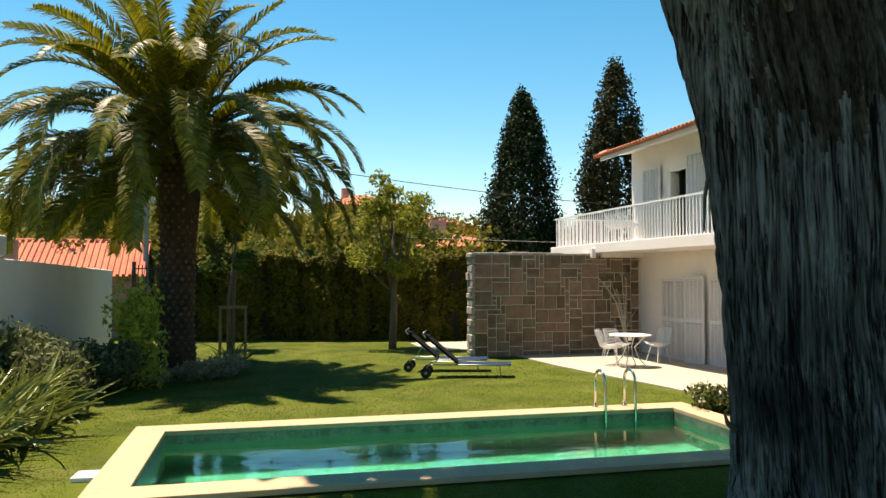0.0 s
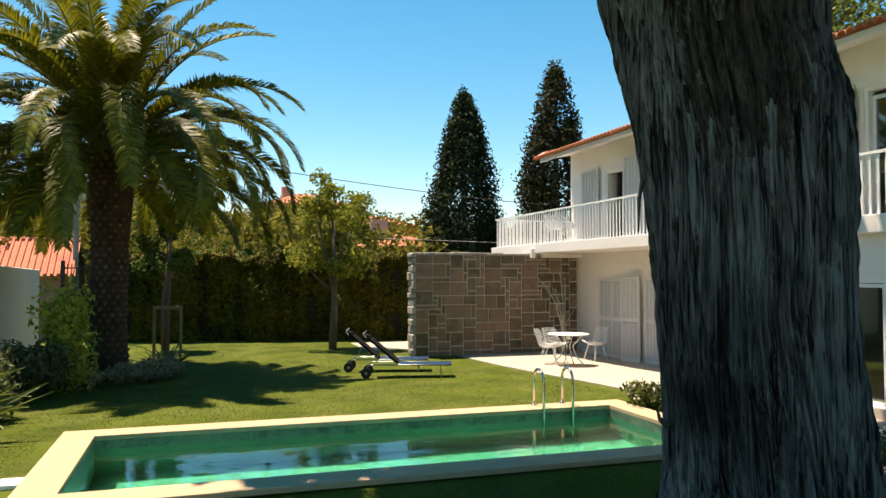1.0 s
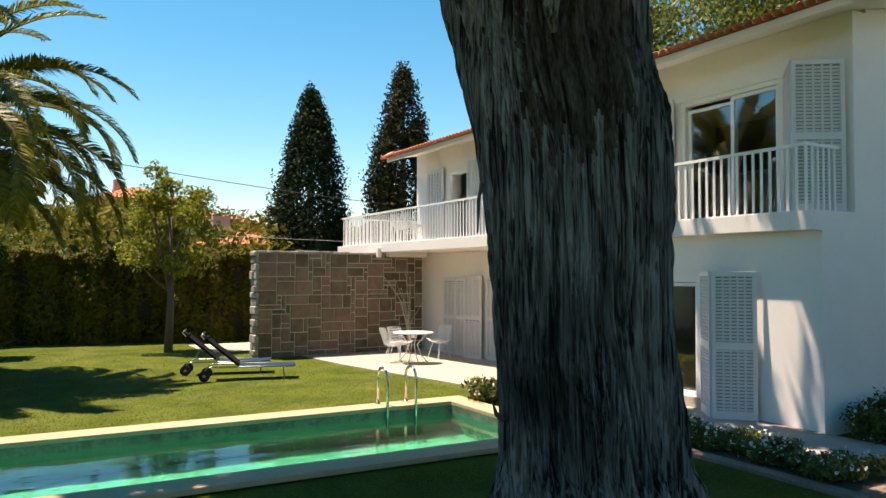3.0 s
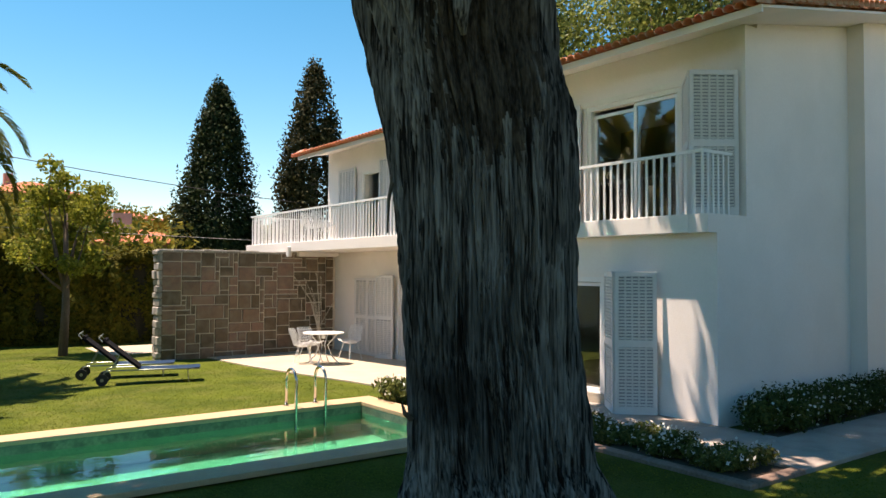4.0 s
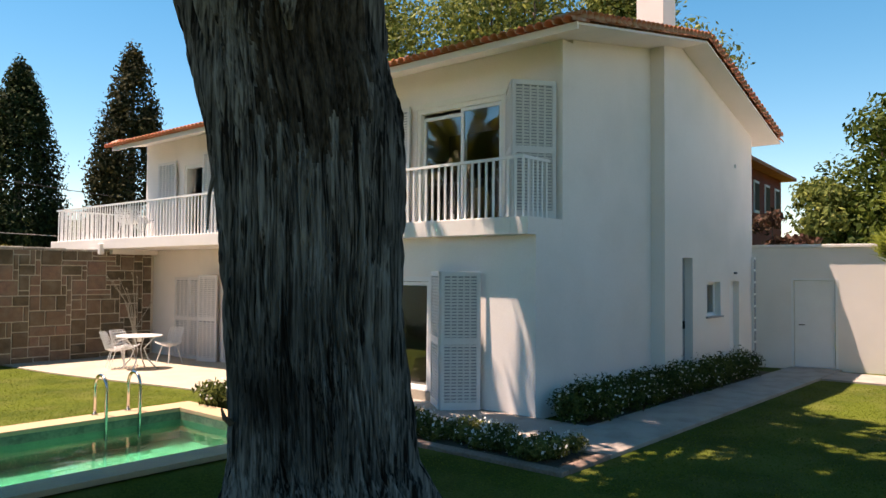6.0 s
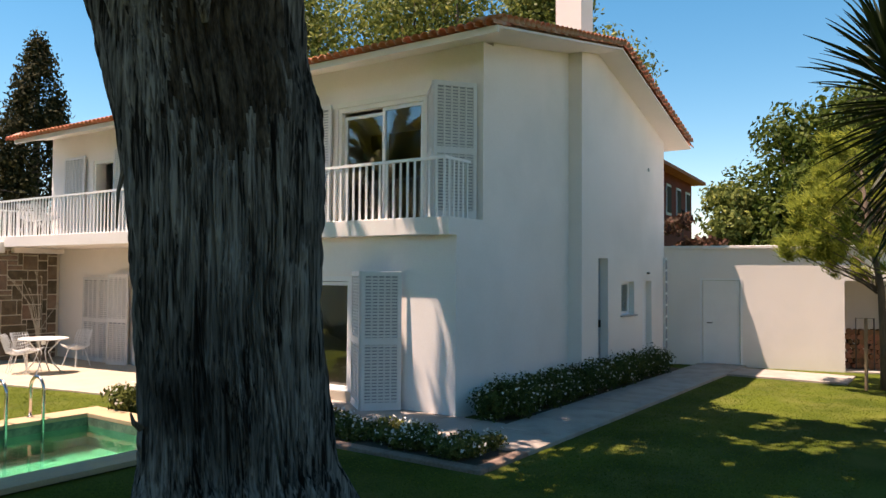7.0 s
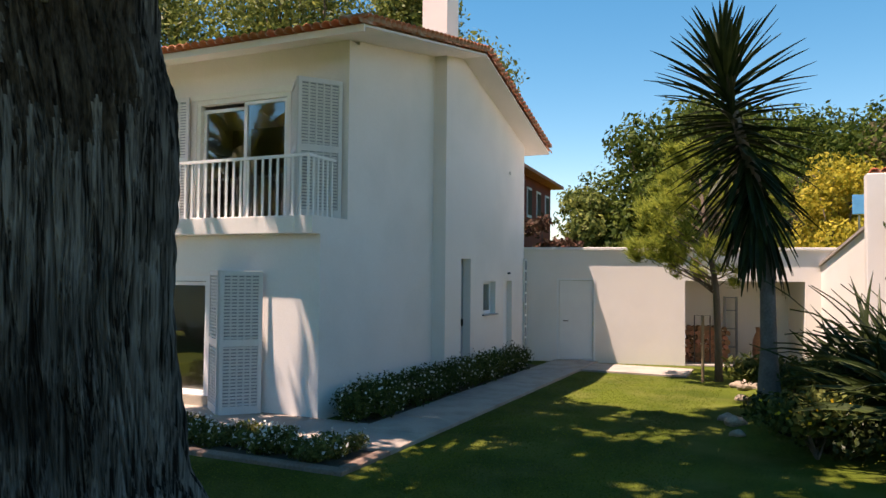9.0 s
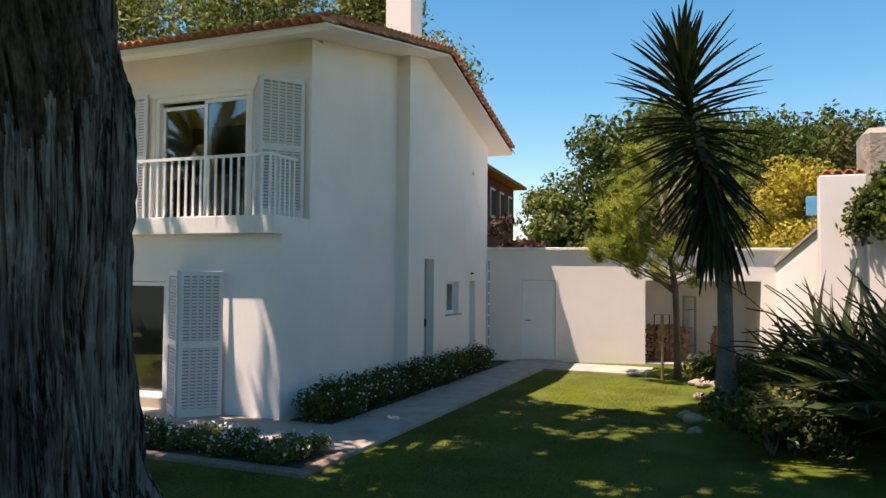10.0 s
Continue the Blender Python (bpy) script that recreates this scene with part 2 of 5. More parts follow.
# ---- mesh helpers ----
class Mb:
    """Collects vertices and faces of one mesh."""

    def __init__(self):
        self.v, self.f = [], []

    def add(self, vs, fs):
        o = len(self.v)
        self.v += [tuple(x) for x in vs]
        self.f += [tuple(i + o for i in f) for f in fs]
        return self

    def box(self, x0, y0, z0, x1, y1, z1, m=None):
        vs = [Vector((x, y, z)) for x in (x0, x1) for y in (y0, y1) for z in (z0, z1)]
        if m is not None:
            vs = [m @ v for v in vs]
        return self.add(vs, [(0, 1, 3, 2), (4, 6, 7, 5), (0, 4, 5, 1), (2, 3, 7, 6), (0, 2, 6, 4), (1, 5, 7, 3)])

    def cbox(self, x0, y0, z0, x1, y1, z1, c):
        """A box whose edges are chamfered by c."""
        lo, hi = (x0, y0, z0), (x1, y1, z1)
        vs, idx = [], {}
        for sx in (0, 1):
            for sy in (0, 1):
                for sz in (0, 1):
                    s = (sx, sy, sz)
                    for a in range(3):
                        idx[s, a] = len(vs)
                        vs.append([(hi if s[k] else lo)[k] + (0 if k == a else (-c if s[k] else c)) for k in range(3)])
        fs = []
        for a in range(3):
            b, d = (a + 1) % 3, (a + 2) % 3
            for sa in (0, 1):
                q = []
                for sb, sd in ((0, 0), (1, 0), (1, 1), (0, 1)):
                    s = [0, 0, 0]
                    s[a], s[b], s[d] = sa, sb, sd
                    q.append(idx[tuple(s), a])
                fs.append(q if sa else q[::-1])
            for sb in (0, 1):
                for sd in (0, 1):
                    s0, s1 = [0, 0, 0], [0, 0, 0]
                    s0[b] = s1[b] = sb
                    s0[d] = s1[d] = sd
                    s1[a] = 1
                    s0, s1 = tuple(s0), tuple(s1)
                    q = [idx[s0, b], idx[s1, b], idx[s1, d], idx[s0, d]]
                    fs.append(q if (sb + sd) % 2 == 0 else q[::-1])
        for s in {k[0] for k in idx}:
            q = [idx[s, 0], idx[s, 1], idx[s, 2]]
            fs.append(q if sum(s) % 2 else q[::-1])
        return self.add(vs, fs)

    def tube(self, pts, r, n=8, caps=True):
        """A round bar along points; r: one radius, or one for each point."""
        pts = [Vector(p) for p in pts]
        rs = r if isinstance(r, (list, tuple)) else [r] * len(pts)
        vs, fs = [], []
        up = Vector((0.13, 0.29, 0.95))
        for i, p in enumerate(pts):
            d = (pts[min(i + 1, len(pts) - 1)] - pts[max(i - 1, 0)]).normalized()
            a = d.cross(up)
            a = a.normalized() if a.length > 1e-4 else Vector((1, 0, 0))
            b = d.cross(a)
            vs += [p + (a * math.cos(2 * math.pi * k / n) + b * math.sin(2 * math.pi * k / n)) * rs[i] for k in range(n)]
        for i in range(len(pts) - 1):
            for k in range(n):
                fs.append((i * n + k, i * n + (k + 1) % n, (i + 1) * n + (k + 1) % n, (i + 1) * n + k))
        if caps:
            fs += [tuple(range(n))[::-1], tuple(range((len(pts) - 1) * n, len(pts) * n))]
        return self.add(vs, fs)

    def mesh(self, name, material, smooth=False):
        me = bpy.data.meshes.new(name)
        me.from_pydata(self.v, [], self.f)
        me.materials.append(material)
        if smooth:
            me.shade_smooth()
        return me


def bevel(ob, w):
    md = ob.modifiers.new("bevel", "BEVEL")
    md.width, md.segments, md.limit_method = w, 2, "ANGLE"
    return ob


def part(name, mb, material, parent=None, label="", bev=0.0, smooth=False):
    """One mesh object under a thing or part."""
    ob = new(name, mb if isinstance(mb, bpy.types.Mesh) else mb.mesh(name, material, smooth))
    ob.parent = parent
    if bev:
        bevel(ob, bev)
    return tagged(ob, label)


def thing(name, at, label, category, group="", kind="", turn=0.0):
    ob = new(name)
    ob.matrix_world = pose(*at, 0, 0, turn)
    return tagged(ob, label, category, group, kind)


def rect_ring(mb, x0, x1, z0, z1, y0, y1, w):
    """A frame in the xz plane, w wide, from y0 to y1."""
    mb.box(x0, y0, z0, x0 + w, y1, z1).box(x1 - w, y0, z0, x1, y1, z1)
    return mb.box(x0 + w, y0, z0, x1 - w, y1, z0 + w).box(x0 + w, y0, z1 - w, x1 - w, y1, z1)


rng = np.random.default_rng(7)


def leaf_arrays(centres, normals, size, aspect, jitter, rg):
    """Leaf quads at centres, turned at random about normals."""
    n = len(centres)
    d = normals + rg.normal(0, jitter, (n, 3))
    d /= np.linalg.norm(d, axis=1)[:, None] + 1e-9
    t = np.cross(d, rg.normal(0, 1, (n, 3)))
    t /= np.linalg.norm(t, axis=1)[:, None] + 1e-9
    b = np.cross(d, t)
    s = size * rg.uniform(0.6, 1.4, (n, 1))
    t, b = t * s, b * s * aspect
    v = np.stack([centres - t, centres - b * 0.9 - t * 0.1, centres + t, centres + b * 0.9 + t * 0.1], 1).reshape(-1, 3)
    f = np.arange(4 * n).reshape(n, 4)
    return v, f


def leaf_mesh(name, v, f, material):
    me = bpy.data.meshes.new(name)
    me.from_pydata(v.tolist(), [], f.tolist())
    me.materials.append(material)
    return me


def clump_crown(name, clumps, per, size, material, aspect=0.55, jitter=0.7, seed=1, shell=0.55):
    """Leaves in the outer shell of many uneven ellipsoid clumps (x, y, z, rx, ry, rz)."""
    rg = np.random.default_rng(seed)
    vs, fs, o = [], [], 0
    big = sum(c[3] * c[4] + c[3] * c[5] for c in clumps)
    for c in clumps:
        n = max(8, int(per * (c[3] * c[4] + c[3] * c[5]) / big))
        d = rg.normal(0, 1, (n, 3))
        d /= np.linalg.norm(d, axis=1)[:, None]
        rad = rg.uniform(shell, 1.08, (n, 1)) * (1 + 0.18 * np.sin(d[:, :1] * 5 + c[0] * 3) * np.cos(d[:, 2:] * 4 + c[1] * 2))
        p = np.array(c[:3]) + d * rad * np.array(c[3:])
        v, f = leaf_arrays(p, d, size, aspect, jitter, rg)
        vs.append(v), fs.append(f + o)
        o += len(v)
    return leaf_mesh(name, np.concatenate(vs), np.concatenate(fs), material)


def limbs(mb, base, tops, r0, bend=0.15, seed=1):
    """Tapered limbs from a base to several ends."""
    rg = random.Random(seed)
    for t in tops:
        a, b = Vector(base), Vector(t)
        m = a.lerp(b, 0.5) + Vector((rg.uniform(-1, 1), rg.uniform(-1, 1), rg.uniform(-0.3, 0.8))) * (b - a).length * bend
        pts = [a.lerp(m, k / 4).lerp(m.lerp(b, k / 4), k / 4) for k in range(5)]
        mb.tube(pts, [r0 * (1 - 0.2 * k) for k in range(5)], 6)


def broad_tree(name, at, height, radius, material, label, n=26, leaves=9000, leaf=0.16, trunk=0.2, bark=None, low=0.35, seed=1, flat=0.8, kind="", group=""):
    """A tree with a tapered trunk, limbs and a crown of uneven leaf clumps."""
    rg = random.Random(seed)
    ob = thing(name, at, label, "tree", group=group, kind=kind)
    cl = []
    for k in range(n):
        a, h = rg.uniform(0, 2 * math.pi), rg.uniform(0, 1)
        prof = math.sin(math.pi * (0.18 + 0.74 * h)) ** 0.8
        rr = radius * prof * rg.uniform(0.35, 0.92)
        s = radius * rg.uniform(0.24, 0.44)
        cl.append((rr * math.cos(a), rr * math.sin(a), height * (low + (0.96 - low) * h) - s * 0.4, s, s, s * flat))
    mb = Mb()
    top = height * (low + 0.45 * (1 - low))
    lean = [(0, 0, -0.3), (rg.uniform(-.1, .1), rg.uniform(-.1, .1), height * low * 0.6), (rg.uniform(-.2, .2), rg.uniform(-.2, .2), top)]
    mb.tube(lean, [trunk * 1.25, trunk, trunk * 0.5], 10)
    limbs(mb, (0, 0, height * low * 0.8), [c[:3] for c in cl[::2]], trunk * 0.4, seed=seed)
    part("trunk", mb, bark or M_BARK2, ob, smooth=True)
    part("crown", clump_crown("crown", cl, leaves, leaf, material, seed=seed), None, ob)
    return ob


# ---- ground ----
def smooth(x):
    x = min(1.0, max(0.0, x))
    return x * x * (3 - 2 * x)


def ground_z(x, y):
    z = -0.05 - 0.26 * smooth((7.15 - y) / 0.5) * smooth((6.6 - x) / 1.6)
    z -= 0.15 * smooth((y - 10.5) / 7.5)
    d = math.hypot(x, y)
    # the slope behind the hedge, and the wooded hill beyond the side wall
    far = smooth((d - 27) / 60) * (7.5 if y > x else 6.0)
    bank = 0.45 * smooth((1.0 - y) / 1.6) * smooth((x - 9.5) / 2.5) * smooth((20 - x) / 3)
    out = z + bank + far
    return out - 9.0 * smooth((d - 150) / 900)


POOL = (-1.14, 7.68, 5.93, 10.19)     # inner edge of the basin: x0, y0, x1, y1


def lines(near0, near1, step, extra):
    a = list(np.arange(near0, near1 + 0.01, step)) + list(extra)
    s, p, q = step, near1, near0
    while p < 3000:
        s *= 1.25
        p += s
        q -= s
        a += [p, q]
    return sorted(set(round(float(k), 3) for k in a))


gx = lines(-12, 24, 0.4, (POOL[0] - 0.1, POOL[2] + 0.1))
gy = lines(-6, 26, 0.4, (POOL[1] - 0.1, POOL[3] + 0.1))
gv, gf = [], []
for y in gy:
    for x in gx:
        gv.append((x, y, ground_z(x, y)))
for j in range(len(gy) - 1):
    for i in range(len(gx) - 1):
        cx, cy = (gx[i] + gx[i + 1]) / 2, (gy[j] + gy[j + 1]) / 2
        if POOL[0] - 0.1 < cx < POOL[2] + 0.1 and POOL[1] - 0.1 < cy < POOL[3] + 0.1:
            continue
        k = j * len(gx) + i
        gf.append((k, k + 1, k + 1 + len(gx), k + len(gx)))
gm = Mb()
gm.v, gm.f = gv, gf
ground = new("ground", gm.mesh("ground", M_LAWN, True))
tagged(ground, "mown green lawn with pale dry flecks, rising to a hill", "lawn", kind="structure")


def lawn_free(x, y):
    """Whether grass grows at a place."""
    if -1.75 < x < 6.35 and 7.1 < y < 10.7:
        return False
    if x > 6.6 and 4.1 < y < 11:
        return False
    if x > 5.9 and 10.4 < y < 19.4 and x > 7.35 - (y - 10.7) * 0.085:
        return False
    if x < -1.2 + 0.2 * (16 - y) and x < -2.6 and y > 12.5:
        return False
    return not (x > 9.3 and y < 1.2) and x < 17.5 and y < 24.5


# blades of the lawn
bv, bf = [], []
rg = np.random.default_rng(3)
count = 0
while count < 130000:
    x, y = rg.uniform(-6, 17.5), rg.uniform(1.0, 24.5)
    d = math.hypot(x, y)
    if rg.uniform() > min(1, (9 / d) ** 1.6) or not lawn_free(x, y) or d < 4:
        continue
    z, h, a = ground_z(x, y), rg.uniform(0.007, 0.016), rg.uniform(0, 6.283)
    w = 0.004 + 0.00028 * d
    dx, dy = math.cos(a) * w, math.sin(a) * w
    lx, ly = rg.normal(0, 0.014), rg.normal(0, 0.014)
    k = len(bv)
    bv += [(x - dx, y - dy, z), (x + dx, y + dy, z), (x + lx, y + ly, z + h)]
    bf.append((k, k + 1, k + 2))
    count += 1
gm = Mb()
gm.v, gm.f = bv, bf
tagged(new("grass", gm.mesh("grass", M_BLADE)), "short mown green grass blades on the lawn", "grass", kind="stuff")

# ---- pool ----
px0, py0, px1, py1 = POOL
pool = thing("swimming_pool", (0, 0, 0), "rectangular swimming pool with green mosaic and pale stone coping", "pool", kind="structure")
D = 1.35
mb = Mb()
for a in ((px0 - .1, py0 - .1, px0, py1 + .1), (px1, py0 - .1, px1 + .1, py1 + .1), (px0, py0 - .1, px1, py0), (px0, py1, px1, py1 + .1)):
    mb.box(a[0], a[1], -D - .1, a[2], a[3], -0.18)
part("basin_wall", mb, M_POOL, pool)
part("basin_floor", Mb().box(px0, py0, -D - .1, px1, py1, -D), M_POOL, pool)
mb = Mb()
for a in ((px0 - .1, py0 - .1, px0, py1 + .1), (px1, py0 - .1, px1 + .1, py1 + .1), (px0, py0 - .1, px1, py0), (px0, py1, px1, py1 + .1)):
    mb.box(a[0], a[1], -0.18, a[2], a[3], -0.03)
part("waterline_band", mb, M_BAND, pool, "stained green tile band above the water")
ox0, oy0, ox1, oy1 = px0 - .40, py0 - .40, px1 + .38, py1 + .40
for a in ((ox0, oy0, ox1, py0), (ox0, py1, ox1, oy1), (ox0, py0, px0, py1), (px1, py0, ox1, py1)):
    part("coping", Mb().box(a[0], a[1], -0.03, a[2], a[3], 0.03), M_COPING, pool, "pale limestone coping slab", bev=0.008)
# the wall under the coping takes the dark soil colour
part("front_wall", Mb().box(ox0 + .06, oy0 + .06, -0.6, ox1 - .06, py0 - .1, -0.03), M_SOIL, pool, "dark brown pool wall below the coping")
water = part("water", Mb().add([(px0, py0, -0.13), (px1, py0, -0.13), (px1, py1, -0.13), (px0, py1, -0.13)], [(0, 1, 2, 3)]), M_WATER, pool, "clear green pool water with gentle ripples")
water.visible_shadow = False

# ladder: two handrails over the far edge
for x in (4.83, 5.30):
    lad = thing("pool_handrail", (x, py1, 0), "polished steel hooped pool handrail beside the water", "handrail", "pool handrails")
    pts = [(0, 0.30, -0.02), (0, 0.30, 0.42)] + [(0, 0.13 + 0.17 * math.cos(a), 0.42 + 0.17 * math.sin(a)) for a in np.linspace(0.2, math.pi, 10)] + [(0, -0.04, -0.75)]
    part("rail", Mb().tube(pts, 0.022, 10), M_STEEL, lad, smooth=True)
    part("flange", Mb().tube([(0, 0.30, 0.03), (0, 0.30, 0.042)], 0.045, 12), M_STEEL, lad)
sk = thing("skimmer_lid", (-1.62, 8.38, ground_z(-1.62, 8.38)), "white square plastic lid set in the lawn", "lid", turn=-3)
part("lid", Mb().box(-0.16, -0.14, 0.0, 0.16, 0.14, 0.05), M_PLASTIC, sk, bev=0.01)

# ---- paving ----
tz = -0.20


def terrace_z(y):
    return -0.025 - 0.15 * smooth((y - 10.5) / 7.5)


terrace = Mb()
ty = [10.62 + 8.63 * k / 12 for k in range(13)]
for k, y in enumerate(ty):
    x0 = 7.32 - 0.70 * k / 12
    terrace.v += [(x0, y, terrace_z(y)), (10.4, y, terrace_z(y)), (x0, y, terrace_z(y) - .3), (10.4, y, terrace_z(y) - .3)]
    if k:
        a, b = 4 * k - 4, 4 * k
        terrace.f += [(a, a + 1, b + 1, b), (a, b, b + 2, a + 2), (a + 1, a + 3, b + 3, b + 1)]
terrace.f += [(0, 2, 3, 1), (48, 49, 51, 50)]
tagged(new("terrace", terrace.mesh("terrace", M_PAVE)), "pale smooth stone terrace beside the house", "terrace", kind="structure")
tagged(new("pavement", Mb().box(4.6, 21.2, -0.4, 6.6, 23.6, -0.185).mesh("pavement", M_PAVE)), "pale paving behind the stone wall", "pavement", kind="structure")
path = thing("garden_path", (0, 0, 0), "pale concrete garden path round the house corner", "path", kind="structure")
for i in range(11):
    x0 = 7.72 + i * 0.98
    x1 = min(x0 + 0.97, 17.9)
    part("slab", Mb().cbox(x0, 4.2, -0.2, x1, 5.2, 0.0, 0.008), M_PATH, path)
for i in range(6):
    part("slab", Mb().cbox(7.72, 5.21 + i * 0.9, -0.2, 8.95, 6.10 + i * 0.9, 0.0 , 0.008), M_PATH, path)
part("slab", Mb().cbox(16.2, 2.0, -0.2, 17.5, 4.19, -0.01, 0.008), M_PATH, path)
part("kerb", Mb().cbox(6.865, 4.20, -0.3, 7.715, 4.36, -0.005, 0.01), M_KERB, path, "narrow pinkish-brown kerb stone")
for y in (4.2, 5.5, 6.8, 8.1, 9.4):
    part("kerb", Mb().cbox(6.70, y + .005, -0.3, 6.86, y + 1.295, -0.005, 0.01), M_KERB, path, "narrow pinkish-brown kerb stone")
tagged(new("planting_bed", Mb().box(6.87, 4.37, -0.2, 7.71, 10.6, -0.03).mesh("planting_bed", M_SOIL)), "narrow soil bed between the path and the kerb", "flower bed", kind="structure")
tagged(new("planting_bed", Mb().box(8.97, 5.21, -0.2, 16.6, 5.77, -0.02).mesh("planting_bed", M_SOIL)), "soil bed along the gable wall", "flower bed", kind="structure")


# ---- house ----
house = thing("house", (0, 0, 0), "two-storey white rendered house with clay tile roof and long balcony", "house")
W = 0.3


def pierced(mb, cell, a0, a1, z0, z1, t0, t1, holes):
    """A wall from a0 to a1 along one axis and t0 to t1 thick, as one connected mesh with holes (a, b, za, zb)."""
    xs = sorted({a0, a1, *(h[k] for h in holes for k in (0, 1))})
    zs = sorted({z0, z1, *(min(max(h[k], z0), z1) for h in holes for k in (2, 3))})
    solid = lambda i, k: 0 <= i < len(xs) - 1 and 0 <= k < len(zs) - 1 and not any(
        h[0] <= (xs[i] + xs[i + 1]) / 2 <= h[1] and h[2] <= (zs[k] + zs[k + 1]) / 2 <= h[3] for h in holes)
    vs, fs, at = [], [], {}

    def vert(i, k, t):
        if (i, k, t) not in at:
            at[i, k, t] = len(vs)
            vs.append(cell(xs[i], (t0, t1)[t], zs[k]))
        return at[i, k, t]

    for i in range(len(xs) - 1):
        for k in range(len(zs) - 1):
            if not solid(i, k):
                continue
            fs.append([vert(i, k, 0), vert(i + 1, k, 0), vert(i + 1, k + 1, 0), vert(i, k + 1, 0)])
            fs.append([vert(i, k, 1), vert(i, k + 1, 1), vert(i + 1, k + 1, 1), vert(i + 1, k, 1)])
            for di, dk, p, q in ((-1, 0, (i, k), (i, k + 1)), (1, 0, (i + 1, k), (i + 1, k + 1)), (0, -1, (i, k), (i + 1, k)), (0, 1, (i, k + 1), (i + 1, k + 1))):
                if not solid(i + di, k + dk):
                    fs.append([vert(*p, 0), vert(*q, 0), vert(*q, 1), vert(*p, 1)])
    mb.add(vs, fs)


def wall_u(mb, x0, x1, y0, y1, z0, z1, holes=()):
    """A wall along y, x0 to x1 thick."""
    pierced(mb, lambda a, t, z: (t, a, z), y0, y1, z0, z1, x0, x1, holes)


def wall_v(mb, y0, y1, x0, x1, z0, z1, holes=()):
    """A wall along x, y0 to y1 thick."""
    pierced(mb, lambda a, t, z: (a, t, z), x0, x1, z0, z1, y0, y1, holes)


LF, UF, FW, G0, G1 = 8.96, 9.66, 10.3, 6.04, 5.78       # lower front, upper front, terrace back, gable, stepped-out gable
EAVE_X, RIDGE_X, BACK_X = 8.84, 13.35, 17.5
EAVE_Z, RIDGE_Z, BACK_Z = 5.40, 6.22, 4.95
V0, V1 = 5.28, 18.62                            # verges
STEP_Y, DROP = 11.6, 0.28                       # the far wing has a lower roof


def roof_z(x):
    return EAVE_Z + (RIDGE_Z - EAVE_Z) * (x - EAVE_X) / (RIDGE_X - EAVE_X) if x < RIDGE_X else RIDGE_Z + (BACK_Z - RIDGE_Z) * (x - RIDGE_X) / (BACK_X - RIDGE_X)


mb = Mb()
wall_u(mb, LF, LF + W, G0, 12.4, -0.3, 2.56, [(8.02, 10.3, 0.14, 1.95)])
part("wall", mb, M_RENDER, house, "white rendered ground-floor wall with dappled shade")
part("wall", Mb().box(LF + W, 12.1, -0.4, FW, 12.4, 2.56), M_RENDER, house)
mb = Mb()
wall_u(mb, FW, FW + W, 12.4, 19.7, -0.4, 2.56, [(13.6, 15.2, -0.12, 1.9)])
part("wall", mb, M_RENDER, house, "white rendered wall at the back of the terrace")
mb = Mb()
wall_u(mb, UF, UF + W, G0, STEP_Y, 2.56, 5.51, [(7.12, 9.0, 2.84, 4.84)])
part("wall", mb, M_RENDER, house, "white rendered upper front wall")
mb = Mb()
wall_u(mb, UF, UF + W, STEP_Y, 18.5, 2.56, 5.51 - DROP, [(15.75, 16.65, 2.84, 4.55)])
part("wall", mb, M_RENDER, house, "white rendered upper front wall of the lower wing")


def gable(y0, y1, xs, z0, drop=0.0):
    """A wall piece under the roof slope, from xs[0] to xs[-1]."""
    vs, n = [], len(xs)
    for y in (y0, y1):
        for x in xs:
            vs += [(x, y, z0), (x, y, roof_z(x) - 0.037 - drop)]
    fs = []
    for i in range(n - 1):
        a, b, c, d = 2 * i, 2 * i + 1, 2 * i + 3, 2 * i + 2
        fs += [(a, d, c, b), tuple(k + 2 * n for k in (a, b, c, d)), (b, c, c + 2 * n, b + 2 * n), (a, a + 2 * n, d + 2 * n, d)]
    fs += [(0, 1, 1 + 2 * n, 2 * n), (2 * n - 2, 4 * n - 2, 4 * n - 1, 2 * n - 1)]
    return Mb().add(vs, fs)


part("wall", Mb().box(LF + W, G0, -0.3, UF + W, G0 + W, 2.56).box(LF - .20, G0, 2.56, UF - .002, G0 + W, 2.81), M_RENDER, house, "white rendered gable wall")
part("wall", gable(G0, G0 + W, [UF + W, 12.6], 2.56), M_RENDER, house, "white rendered gable wall")
part("wall", Mb().box(UF + W, G0, -0.3, 12.6, G0 + W, 2.56), M_RENDER, house, "white rendered gable wall")
mb = Mb()
wall_v(mb, G1, G1 + W, 12.6, 17.05, -0.3, 2.60, [(13.33, 13.80, 0.05, 2.32), (14.48, 15.18, 1.20, 1.87), (15.66, 16.22, 0.05, 1.88)])
part("wall", mb, M_RENDER, house, "white rendered gable wall standing slightly forward")
part("wall", gable(G1, G1 + W, [12.6, RIDGE_X, 17.05], 2.60), M_RENDER, house, "white rendered gable wall standing slightly forward")
part("wall", Mb().box(12.6, G1 + W, -0.3, 12.9, G0 + W, 6.0), M_RENDER, house)
part("wall", gable(18.2, 18.5, [UF + W, RIDGE_X, 17.05], 2.56, DROP), M_RENDER, house)
part("wall", gable(STEP_Y - .15, STEP_Y, [UF + W, RIDGE_X, 16.7], 4.6), M_RENDER, house)
part("wall", Mb().box(16.75, G1 + W, -0.3, 17.05, 18.2, 4.70), M_RENDER, house)
part("wall", Mb().box(FW + W, 19.4, -0.4, 17.05, 19.7, 2.56), M_RENDER, house)
